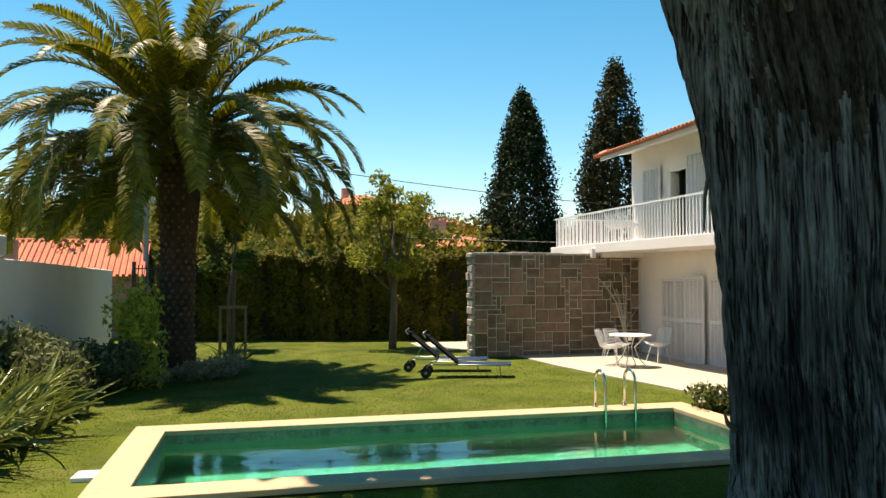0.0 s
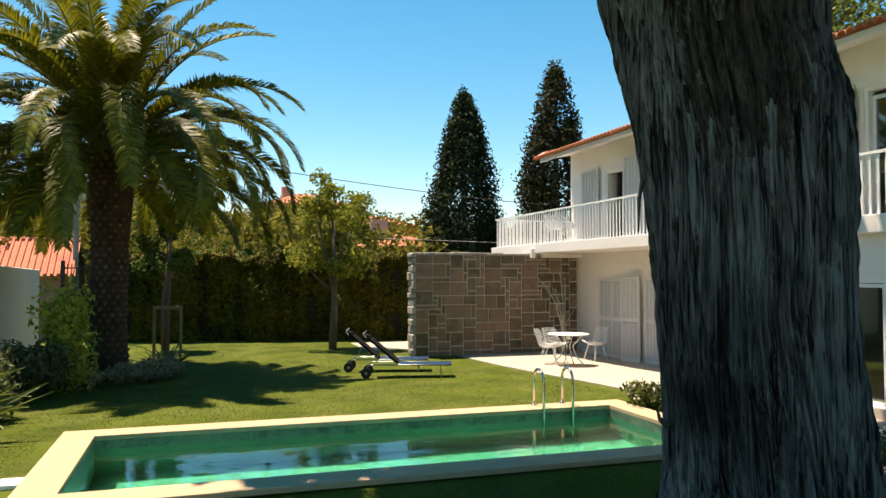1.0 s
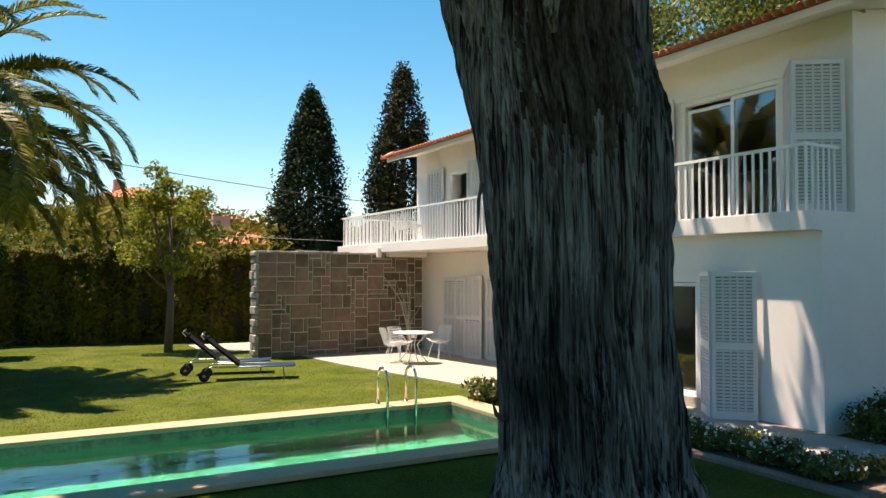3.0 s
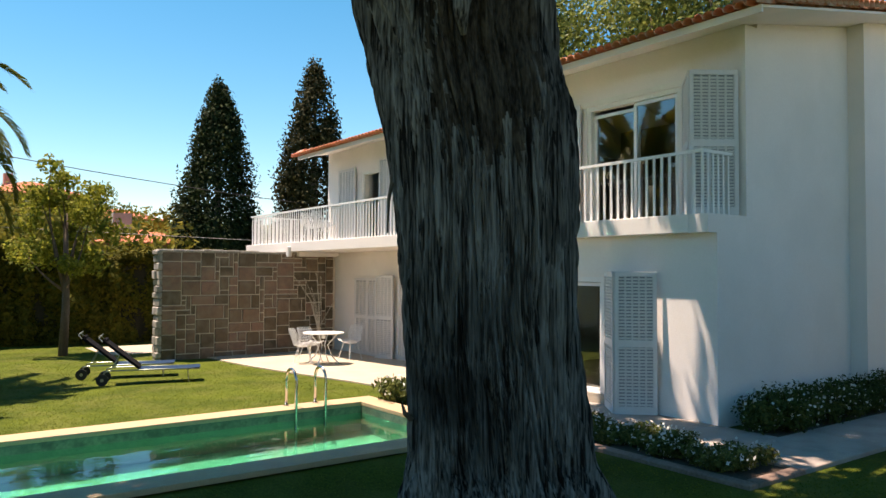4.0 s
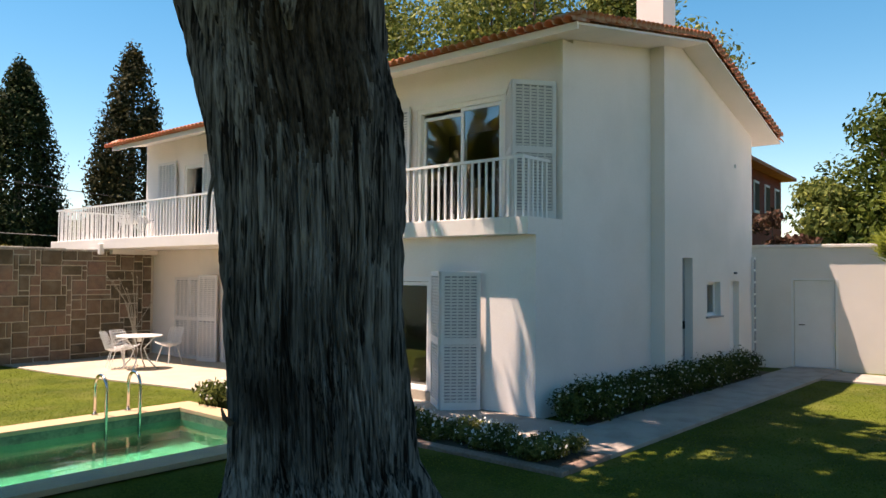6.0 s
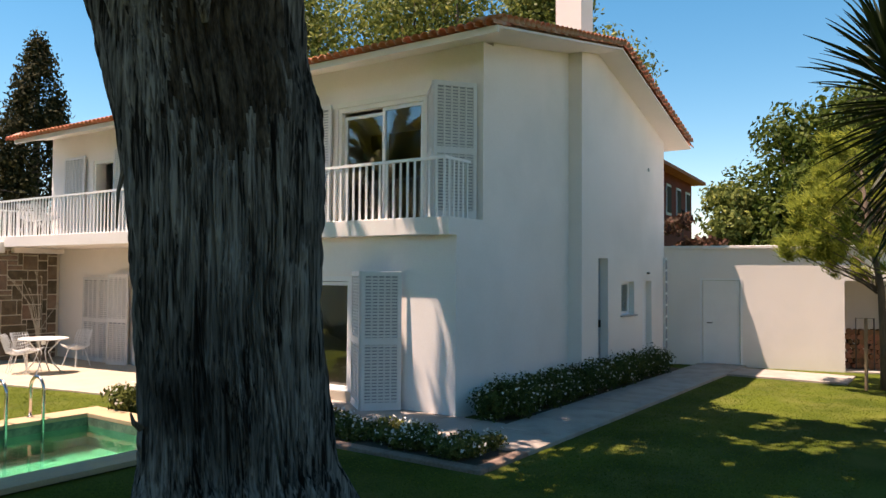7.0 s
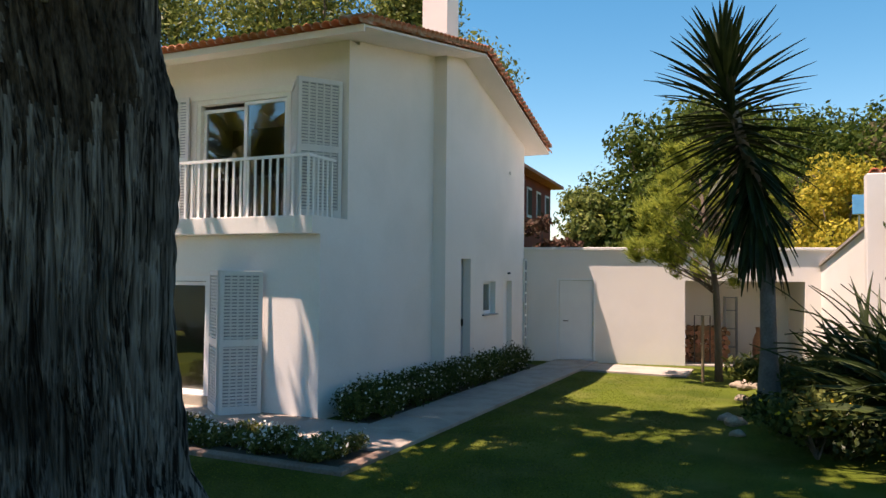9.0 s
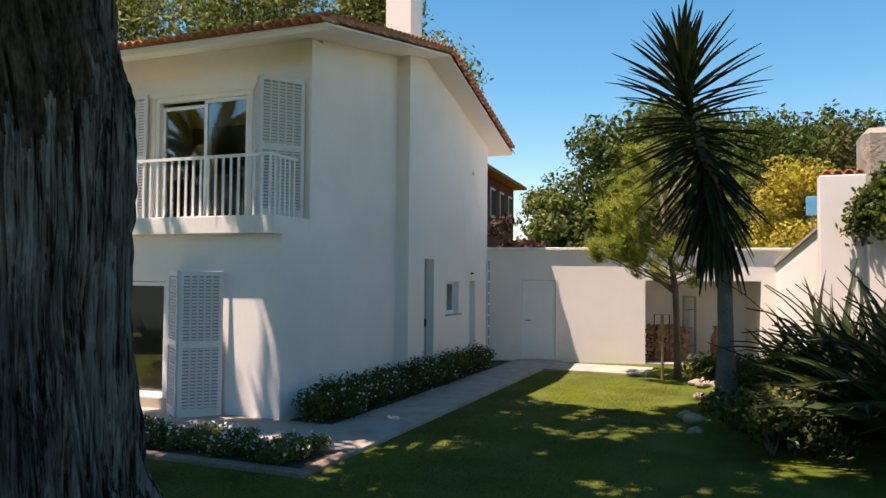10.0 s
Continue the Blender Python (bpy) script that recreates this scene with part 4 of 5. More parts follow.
def frond_mesh(e0, droop, length, seed):
    """A feather frond along +x: rachis and two rows of leaflets."""
    rf = random.Random(seed)
    mb, pts = Mb(), []
    p, e, n = Vector((0, 0, 0)), e0, 26
    for i in range(n + 1):
        pts.append(p.copy())
        e -= droop * (0.35 + 1.3 * i / n) / n
        p = p + Vector((math.cos(e), 0.0, math.sin(e))) * (length / n)
    fv, ff = [], []
    side = 0.04 * rf.uniform(-1, 1)
    for i, q in enumerate(pts):
        q.y += side * (i / n) ** 2 * length
    mb.tube(pts, [.035 * (1 - .85 * i / n) for i in range(n + 1)], 5)
    lf = Mb()
    for i in range(132):
        t = 0.14 + 0.86 * i / 132
        k = min(int(t * n), n - 1)
        q = pts[k].lerp(pts[k + 1], t * n - k)
        d = (pts[k + 1] - pts[k]).normalized()
        up = Vector((-d.z, 0, d.x))
        ln = 0.50 * math.sin(math.pi * (0.12 + 0.80 * t)) ** 0.7 * rf.uniform(.85, 1.1)
        for sgn in (-1, 1):
            out = (d * 0.62 + Vector((0, sgn, 0)) * rf.uniform(.62, .82) + up * rf.uniform(0.12, .42)).normalized()
            w = d.cross(out).cross(out).normalized() * 0.018
            mid = q + out * ln * 0.55
            tip = q + out * ln + Vector((0, 0, -0.24 * ln))
            o = len(lf.v)
            lf.v += [tuple(q - w * .5), tuple(mid - w), tuple(tip), tuple(mid + w), tuple(q + w * .5)]
            lf.f += [(o, o + 1, o + 3, o + 4), (o + 1, o + 2, o + 3)]
    return mb.mesh("rachis", M_RACHIS), lf.mesh("frond", M_PALM)


kinds = [(1.42, .8, 4.0), (1.22, 1.3, 4.3), (1.0, 1.75, 4.4), (.75, 2.0, 4.5), (.5, 2.1, 4.5), (.28, 1.75, 4.4), (.05, 1.15, 3.8)]
number = (9, 13, 16, 18, 18, 15, 6)
for (e0, dr, ln), n in zip(kinds, number):
    for half in (0, 1):
        ra, fr = frond_mesh(e0 + (half - .5) * .12, dr * (1 + .15 * half), ln * (1 - .06 * half), int(e0 * 50) + half)
        for k in range(half, n, 2):
            az = 360 * (k + rp.uniform(-.3, .3)) / n + e0 * 77
            ob = part("frond", fr, None, palm)
            ob.matrix_local = pose(.03 + .25 * math.cos(radians(az)), .25 * math.sin(radians(az)), 4.42 + .34 * e0 + rp.uniform(-.1, .1), rp.uniform(-20, 20), rp.uniform(-5, 5), az)
            part("rachis", ra, None, ob)

ra, fr = frond_mesh(-.25, 1.0, 3.2, 77)
for az in (-20, 150, 250):
    ob = part("frond", fr, None, palm)
    ob.matrix_local = pose(.03 + .25 * math.cos(radians(az)), .25 * math.sin(radians(az)), 4.5 + rp.uniform(-.1, .1), rp.uniform(-20, 20), rp.uniform(-8, 8), az)
    part("rachis", ra, None, ob)


# ---- strap-leaved clumps, shrubs, beds ----
def strap_leaf(length, width, e, fall, material):
    """One long arching sword leaf along +x."""
    lf, p, seg = Mb(), Vector((0, 0, 0)), 7
    for i in range(seg + 1):
        t = i / seg
        w = width * .5 * (1 - t ** 2.2) + width * .01
        lf.v += [tuple(p + Vector((0, -w, width * .16))), tuple(p), tuple(p + Vector((0, w, width * .16)))]
        e -= fall * (0.4 + t) / seg
        p = p + Vector((math.cos(e), 0, math.sin(e))) * length / seg
    for i in range(seg):
        o = 3 * i
        lf.f += [(o, o + 1, o + 4, o + 3), (o + 1, o + 2, o + 5, o + 4)]
    return lf.mesh("leaf", material)


def strap_clump(name, at, label, n, length, width, material, seed, spread=1.0, category="plant"):
    """A clump of long arching sword leaves."""
    ob = thing(name, at, label, category)
    rf = random.Random(seed)
    kinds_ = [strap_leaf(length * rf.uniform(.7, 1.1), width, rf.uniform(.75, 1.5), rf.uniform(.3, 1.9), material) for k in range(12)]
    for k in range(n):
        az = rf.uniform(0, 360)
        r0 = rf.uniform(0, .28) * spread
        a = rf.uniform(0, 6.283)
        lf = part("leaf", rf.choice(kinds_), None, ob)
        s = rf.uniform(.65, 1.1)
        lf.matrix_local = pose(r0 * math.cos(a), r0 * math.sin(a), 0, 0, 0, az) @ pose(0, 0, 0, rf.uniform(-55, 55), rf.uniform(-12, 14), 0) @ Matrix.Diagonal((s, s, s, 1))
    return ob


strap_clump("flax_bush", (-3.3, 10.3, -.1), "clump of long arching green strap leaves", 220, 1.45, .10, M_STRAP, 1, 2.2)
strap_clump("flax_bush", (-3.45, 9.1, -.1), "clump of long arching green strap leaves", 210, 1.45, .10, M_STRAP, 2, 2.0)
strap_clump("flax_bush", (-3.2, 11.5, -.1), "clump of long arching green strap leaves", 190, 1.3, .09, M_STRAP, 3, 2.0)
strap_clump("agave_clump", (-0.65, 17.6, -.1), "small clump of pale spiky leaves by the palm", 40, .95, .05, M_STRAP, 4, .6)
strap_clump("flax_bush", (11.2, -1.45, .25), "dense clump of tall sword leaves coloured dark for shade", 440, 1.9, .11, M_STRAP_SHADE, 5, 2.6)
strap_clump("flax_bush", (10.0, -1.9, .25), "dense clump of tall sword leaves coloured dark for shade", 420, 2.0, .11, M_STRAP_SHADE, 6, 2.6)
strap_clump("dry_grass", (13.6, -0.35, .35), "tuft of pale dry ornamental grass", 160, .95, .014, mat("dry_blade", (.42, .34, .18), (.3, .24, .12), 2, 9, .7, 0, island=.3, leaf=.3), 7, 1.6)


def shrub(name, at, r, h, material, label, n=2600, leaf=.06, seed=1, clumps=9, category="shrub", petals=None, npet=0, box=None):
    """A rounded or long low shrub of leaf clumps over a few stems."""
    rf = random.Random(seed)
    ob = thing(name, at, label, category)
    cl = []
    for k in range(clumps):
        if box:
            x, y = rf.uniform(-box[0], box[0]), rf.uniform(-box[1], box[1])
            s = h * rf.uniform(.32, .5)
            cl.append((x, y, rf.uniform(.3, .72) * h, s * 1.3, s, s))
        else:
            a, q = rf.uniform(0, 6.283), rf.uniform(0, .65)
            s = r * rf.uniform(.38, .6)
            cl.append((r * q * math.cos(a), r * q * math.sin(a), h * rf.uniform(.25, .75), s, s, s * h / r * .7))
    part("foliage", clump_crown("foliage", cl, n, leaf, material, seed=seed, shell=.3), None, ob)
    mb = Mb()
    limbs(mb, (0, 0, -.15), [c[:3] for c in cl[:6]], .018, seed=seed) if not box else [limbs(mb, (c[0], c[1], -.1), [c[:3]], .01) for c in cl[:20]]
    part("woody_base", mb, M_BARK2, ob)
    if petals:
        part("blossom", clump_crown("blossom", [(c[0], c[1], c[2] + .03, c[3] * 1.03, c[4] * 1.03, c[5] * 1.03) for c in cl], npet, .022, petals, aspect=.9, seed=seed + 5, shell=.9), None, ob)
    return ob


shrub("shrub", (-3.5, 13.4, -.1), 1.0, 1.3, M_GREYL, "grey-green lavender-like shrub by the wall", 5200, .05, 3, 12)
shrub("shrub", (-3.1, 12.3, -.1), .8, 1.0, M_GREYL, "grey-green lavender-like shrub by the wall", 3600, .05, 4, 10)
shrub("shrub", (-2.75, 14.6, -.1), .8, 1.0, M_GREYL, "grey-green feathery shrub by the palm", 3600, .05, 6, 10)
shrub("shrub", (-2.25, 15.3, -.1), .62, 1.8, M_LIME, "bright lime-green leafy shrub in sun", 2600, .065, 5, 10)
for i, (x, y, r) in enumerate(((-2.7, 15.9, .42), (-2.0, 15.75, .45), (-1.35, 16.0, .42), (-.8, 16.5, .4), (-2.6, 16.6, .5), (-.5, 17.1, .35))):
    shrub("cushion_plant", (x, y, -.12), r, .38, M_CUSHION, "low grey cushion plant at the palm's foot", 1300, .045, 30 + i, 7)
shrub("shrub", (6.62, 10.15, -.08), .55, .42, M_BED, "low flecked green shrub at the pool corner", 2400, .04, 9, 10, petals=M_PETAL, npet=90)
shrub("flower_border", (7.28, 5.75, -.05), 1, .25, M_BORDER, "low yellow-green border with small white flowers", 17000, .023, 10, 90, "flowers", M_PETAL, 200, (.33, 1.3))
shrub("flower_border", (7.28, 8.6, -.05), 1, .25, M_BORDER, "low yellow-green border with small white flowers", 16000, .023, 13, 90, "flowers", M_PETAL, 180, (.33, 1.4))
shrub("flower_border", (10.6, 5.5, -.03), 1, .47, M_BED, "dense green border with white flowers along the wall", 26000, .026, 11, 90, "flowers", M_PETAL, 700, (1.6, .26))
shrub("flower_border", (14.1, 5.42, -.03), 1, .50, M_BED, "dense green border with white flowers along the wall", 24000, .026, 12, 90, "flowers", M_PETAL, 600, (1.9, .24))
shrub("shrub", (9.7, -.2, .1), .7, .6, M_BED, "low dark shrub with yellow flowers in shade", 2200, .05, 16, 9, petals=M_YPETAL, npet=40)
shrub("shrub", (12.0, -.3, .3), .7, .5, M_BED, "low dark ground cover under the yucca", 2000, .05, 17, 9)
shrub("shrub", (13.2, .3, .25), .8, .5, M_BED, "low dark ground cover on the bank", 2000, .05, 18, 9)
for i, (x, y, r) in enumerate(((11.3, .75, .16), (11.7, .9, .13), (14.9, .75, .22), (15.2, .95, .15), (10.6, .7, .1), (13.6, .8, .12))):
    rf = random.Random(i)
    mb = Mb()
    bm = bmesh.new()
    bmesh.ops.create_icosphere(bm, subdivisions=3, radius=r)
    for v in bm.verts:
        v.co *= 1 + .35 * noise.noise(v.co * 4 / r * .25 + Vector((i * 7, 0, 0)))
        v.co.z *= .65
    me = bpy.data.meshes.new("rock")
    bm.to_mesh(me)
    bm.free()
    me.materials.append(M_ROCK)
    ob = new("rock", me)
    ob.location = (x, y, ground_z(x, y) + r * .2)
    tagged(ob, "rough pale garden rock at the bed's edge", "rock", "rocks along the bed")

# mulch bank under the sword leaves, its colour darkened to paint the shade
M_MULCH = mat("shade_darkened_mulch", (0.030, 0.026, 0.014), (0.016, 0.014, 0.008), 2, 30, 0.95, 0.9, spec=0.05)
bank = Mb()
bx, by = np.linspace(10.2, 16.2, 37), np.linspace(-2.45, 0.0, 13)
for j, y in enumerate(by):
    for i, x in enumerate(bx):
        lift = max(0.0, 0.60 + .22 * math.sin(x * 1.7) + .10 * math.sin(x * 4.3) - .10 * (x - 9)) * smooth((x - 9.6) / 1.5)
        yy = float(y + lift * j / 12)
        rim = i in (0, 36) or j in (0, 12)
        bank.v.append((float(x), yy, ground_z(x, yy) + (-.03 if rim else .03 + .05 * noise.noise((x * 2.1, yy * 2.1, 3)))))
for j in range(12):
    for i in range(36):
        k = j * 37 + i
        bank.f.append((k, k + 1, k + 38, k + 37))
tagged(new("planting_bed", bank.mesh("planting_bed", M_MULCH, True)), "mulched bank under the sword-leaved bushes, darkened with painted shade", "flower bed", kind="structure")
# low plants in the same shade-darkened leaf colour
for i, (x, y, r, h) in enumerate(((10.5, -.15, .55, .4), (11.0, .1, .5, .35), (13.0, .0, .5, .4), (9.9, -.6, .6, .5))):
    shrub("ground_cover", (x, y, ground_z(x, y)), r, h, M_STRAP_SHADE, "low leafy ground cover coloured dark for shade", 2400, .04, 60 + i, 12)

# ---- hedge ----
hv = []
rg = np.random.default_rng(12)
n = 52000
t = rg.uniform(0, 1, n)
face = rg.uniform(0, 1, n)
hx = -3.4 + 12.0 * t
front = 26.3 - 2.4 * t
wob = .16 * np.sin(hx * 2.3) + .12 * np.sin(hx * 5.1 + 1) + .08 * np.sin(hx * 11)
top = 2.42 + .10 * np.sin(hx * 3.1) + .07 * np.sin(hx * 7.7)
hz = np.where(face < .62, -.2 + rg.uniform(0, 1, n) * (top + .2), top + rg.normal(0, .10, n))
hy = np.where(face < .62, front + wob + rg.uniform(0, .35, n) + .12 * np.sin(hz * 4 + hx * 3), front + rg.uniform(0, 1.3, n))
nor = np.where((face < .62)[:, None], np.array([[0, -1, .2]]), np.array([[0, 0, 1.]]))
v, f = leaf_arrays(np.stack([hx, hy, hz], 1), nor, .075, .5, .6, rg)
hedge = thing("hedge", (0, 0, 0), "tall clipped hedge, golden on top and dark in shade", "hedge")
part("foliage", leaf_mesh("foliage", v, f, M_HEDGE), None, hedge)
# one dark solid block fills the hedge behind its leaves
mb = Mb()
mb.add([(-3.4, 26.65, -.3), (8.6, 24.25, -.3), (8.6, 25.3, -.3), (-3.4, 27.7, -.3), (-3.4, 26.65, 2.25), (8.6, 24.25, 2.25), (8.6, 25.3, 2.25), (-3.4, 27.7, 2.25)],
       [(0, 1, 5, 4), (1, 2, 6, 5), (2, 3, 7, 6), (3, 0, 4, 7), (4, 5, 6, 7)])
part("inner_mass", mb, mat("hedge_core", (.03, .025, .015), (.015, .015, .008), 3, 30, .9, .8), hedge)

# ---- trees ----
broad_tree("young_tree", (3.72, 21.9, -.2), 5.7, 1.2, M_YOUNG, "slender young tree with light green leaves on the lawn", 26, 6500, .065, .10, low=.37, seed=14)


def cypress(at, height, radius, material, label, seed, n=17000, lean=.0):
    rf = random.Random(seed)
    ob = thing("cypress", at, label, "tree", "cypresses")
    cl = []
    for k in range(190):
        h = rf.uniform(.05, 1) ** .85
        prof = (1 - h) ** .55 * (0.72 + .28 * math.sin(min(1, h * 3.5) * math.pi / 2))
        a = rf.uniform(0, 6.283)
        s = radius * (.16 + .20 * (1 - h)) * rf.uniform(.7, 1.2)
        q = max(0, radius * prof - s * .6) * rf.uniform(.75, 1.08)
        cl.append((q * math.cos(a), q * math.sin(a), h * height * .97, s, s, s * 1.7))
    part("trunk", Mb().tube([(0, 0, -.5), (0, 0, height * .5), (0, 0, height * .95)], [.25, .15, .03], 8), M_BARK2, ob)
    part("crown", clump_crown("crown", cl, n, .085, material, seed=seed, shell=.45), None, ob)
    return ob


cypress((12.15, 34.2, .2), 10.5, 2.6, M_CYP, "tall dark green conical cypress", 1, 48000)
cypress((15.35, 30.8, .2), 11.4, 2.45, M_CYP2, "tall sparse brownish-green conical cypress", 2, 36000)
broad_tree("tall_tree", (29.0, 21.0, 0), 18, 6.0, M_POPLAR, "tall tree with fluttering pale green leaves behind the house", 60, 38000, .12, .4, low=.3, seed=31)
broad_tree("tall_tree", (32.6, 16.4, 0), 17, 3.9, M_POPLAR, "tall tree with fluttering pale green leaves behind the house", 46, 24000, .12, .4, low=.5, seed=32)
broad_tree("tall_tree", (24.0, 26.5, 0), 17, 5.0, M_POPLAR, "tall tree with fluttering pale green leaves behind the house", 50, 24000, .12, .4, low=.3, seed=33)
broad_tree("garden_tree", (29.2, 3.6, .3), 8.4, 3.7, M_TREE, "dense rounded dark green tree beyond the garage", 70, 46000, .115, .3, low=.1, seed=34)
broad_tree("garden_tree", (27.6, 6.9, .3), 5.0, 1.6, M_POPLAR, "small pale-leaved tree beyond the garage", 34, 12000, .09, .15, low=.1, seed=35)
broad_tree("garden_tree", (25.2, -1.7, .3), 5.4, 1.9, M_GOLD, "golden-yellow flowering bush beyond the wall", 40, 18000, .07, .15, low=.1, seed=36)
broad_tree("garden_tree", (25.4, 8.2, .3), 4.0, 1.5, M_RUST, "reddish-brown leaved shrub beyond the garage", 26, 5000, .11, .12, low=.1, seed=37)

# pine in the side garden
pine = thing("pine_tree", (15.95, 1.35, .0), "young pine with tufted bright green needles", "tree")
mb = Mb()
mb.tube([(0, 0, -.2), (.03, .02, .8), (-.02, .05, 1.8), (.0, .25, 3.0), (.0, .35, 4.0)], [.085, .07, .06, .045, .02], 10)
rf = random.Random(3)
tufts = []
for k in range(46):
    h = rf.uniform(1.9, 4.35)
    a = rf.uniform(0, 6.283)
    rr = (1.55 * math.sin(math.pi * min(1, (4.75 - h) / 3.1)) ** .7) * rf.uniform(.45, 1.0)
    e = (rr * math.cos(a), .25 + rr * 1.05 * math.sin(a), h)
    limbs(mb, (0, .12, max(1.7, h - .7)), [e], .017, seed=k)
    for j in range(5):
        tufts.append((e[0] + rf.uniform(-.25, .25), e[1] + rf.uniform(-.25, .25), e[2] + rf.uniform(-.12, .2)))
part("trunk", mb, M_BARK2, pine, smooth=True)
nv, nf = [], []
for c in tufts:
    for k in range(70):
        d = Vector((rf.gauss(0, 1), rf.gauss(0, 1), abs(rf.gauss(0, 1)) * .9)).normalized()
        p = Vector(c) + Vector((rf.gauss(0, .05), rf.gauss(0, .05), rf.gauss(0, .05)))
        q = p + d * rf.uniform(.16, .28)
        w = d.cross(Vector((.3, .5, .7))).normalized() * .011
        o = len(nv)
        nv += [tuple(p - w), tuple(p + w), tuple(q)]
        nf.append((o, o + 1, o + 2))
gm = Mb()
gm.v, gm.f = nv, nf
part("needles", gm, M_PINE, pine)
part("stake", Mb().tube([(-.25, .28, -.1), (-.25, .28, 1.25)], .03, 8), M_WOOD, pine, "wooden support stake")

# yucca
yuc = thing("yucca", (12.2, .36, .05), "tall yucca with slim grey trunk and spiky dark rosette", "yucca")
mb = Mb()
mb.tube([(0, 0, -.2), (0, 0, .1), (.0, .0, .9), (.0, .02, 2.4), (.02, .18, 3.4), (.02, .46, 4.4), (.02, .62, 5.2)], [.24, .18, .12, .10, .085, .07, .03], 14)
part("trunk", mb, M_YTRUNK, yuc, smooth=True)
lm = Mb()
for s in range(8):
    t = s / 7
    w = .042 * math.sin(math.pi * (.12 + .86 * t)) ** .6 * (1 - .2 * t)
    z = -.10 * t * t
    lm.v += [(t, -w, z + w * .5), (t, 0, z), (t, w, z + w * .5)]
for s in range(7):
    o = s * 3
    lm.f += [(o, o + 1, o + 4, o + 3), (o + 1, o + 2, o + 5, o + 4)]
leafm = lm.mesh("leaf", M_YUCCA)
for k in range(290):
    h = (k + .5) / 290
    z = 2.85 + 2.4 * h
    e = -66 + 146 * h ** 1.4 + rf.gauss(0, 8)
    az = k * 137.5 + rf.uniform(-12, 12)
    y0 = .04 + .60 * smooth((z - 2.2) / 3.2)
    ob = part("leaf", leafm, None, yuc)
    s = rf.uniform(.85, 1.15) * (1.18 if h < .85 else .95)
    ob.matrix_local = pose(.02, y0, z, 0, 0, az) @ pose(0, 0, 0, 0, -max(-82, min(86, e)), 0) @ Matrix.Diagonal((s, s, s, 1))


# ---- garden furniture ----
def lounger(x, y, turn):
    """A wheeled tube-frame sun lounger, head at -x."""
    ob = thing("sun_lounger", (x, y, ground_z(x, y)), "blue and black sling sun lounger on wheels on the lawn", "lounger", "sun loungers", turn=turn)
    for s in (-.31, .31):
        part("frame", Mb().tube([(-.92, s, .13), (-.88, s, .28), (-.78, s, .31), (.3, s, .31), (1.02, s, .30)], .016, 8), M_ALU, ob, smooth=True)
        part("leg", Mb().tube([(.78, s, .30), (.80, s, .02)], .014, 8), M_ALU, ob)
        w = part("wheel", Mb().tube([(-.92, s - .03, .12), (-.92, s + .03, .12)], .12, 20), M_RUBBER, ob, "black rubber wheel")
        part("hub", Mb().tube([(-.92, s - .036, .12), (-.92, s + .036, .12)], .035, 12), M_ALU, w)
    part("axle", Mb().tube([(-.92, -.31, .12), (-.92, .31, .12)], .012, 8), M_ALU, ob)
    part("crossbar", Mb().tube([(.80, -.31, .10), (.80, .31, .10)], .011, 8), M_ALU, ob)
    mb = Mb()
    for i in range(10):
        x0, z0 = -.22 + i * 1.26 / 9, .332 - .02 * math.sin(math.pi * i / 9)
        mb.v += [(x0, -.30, z0), (x0, .30, z0), (x0, -.30, z0 - .014), (x0, .30, z0 - .014)]
        if i:
            a, b = 4 * i - 4, 4 * i
            mb.f += [(a, b, b + 1, a + 1), (a + 2, a + 3, b + 3, b + 2), (a, a + 2, b + 2, b), (a + 1, b + 1, b + 3, a + 3)]
    mb.f += [(0, 1, 3, 2), (36, 38, 39, 37)]
    part("seat", mb, M_SLING, ob, "dark blue sling seat")
    back = Mb().box(0, -.31, 0, .92, .31, .05, pose(-.22, 0, .33, 0, 0, 180) @ pose(0, 0, 0, 0, -40, 0))
    b = part("backrest", back, M_BLACK, ob, "raised black sling backrest", bev=.004)
    part("head_roll", Mb().tube([(-.89, -.27, .93), (-.89, .27, .93)], .045, 10), M_BLACK, b)
    part("back_hoop", Mb().tube([(-.92, -.31, .92), (-1.0, -.25, 1.0), (-.96, -.2, 1.05), (-.96, .2, 1.05), (-1.0, .25, 1.0), (-.92, .31, .92)], .013, 8), M_ALU, b, "polished tube hoop")
    for s in (-.31, .31):
        part("stay", Mb().tube([(-.60, s, .63), (-.76, s, .31)], .009, 6), M_ALU, b)
    ob.scale = (.9, .9, .9)
    return ob


lounger(4.20, 15.42, -17)
lounger(4.08, 16.70, -17)


def garden_table(x, y):
    ob = thing("garden_table", (x, y, terrace_z(y)), "white round-cornered garden table with splayed metal legs", "table")
    part("tabletop", Mb().tube([(0, 0, .715), (0, 0, .74)], .48, 36), M_PLASTIC, ob, bev=.004)
    part("hub", Mb().tube([(0, 0, .60), (0, 0, .715)], .05, 10), M_PAINT, ob)
    for k in range(4):
        a = math.pi / 4 + k * math.pi / 2
        c, s = math.cos(a), math.sin(a)
        part("leg", Mb().tube([(.34 * c, .34 * s, .71), (.10 * c, .10 * s, .45), (.20 * c, .20 * s, .2), (.40 * c, .40 * s, .0)], .014, 8), M_PAINT, ob, smooth=True)
    return ob


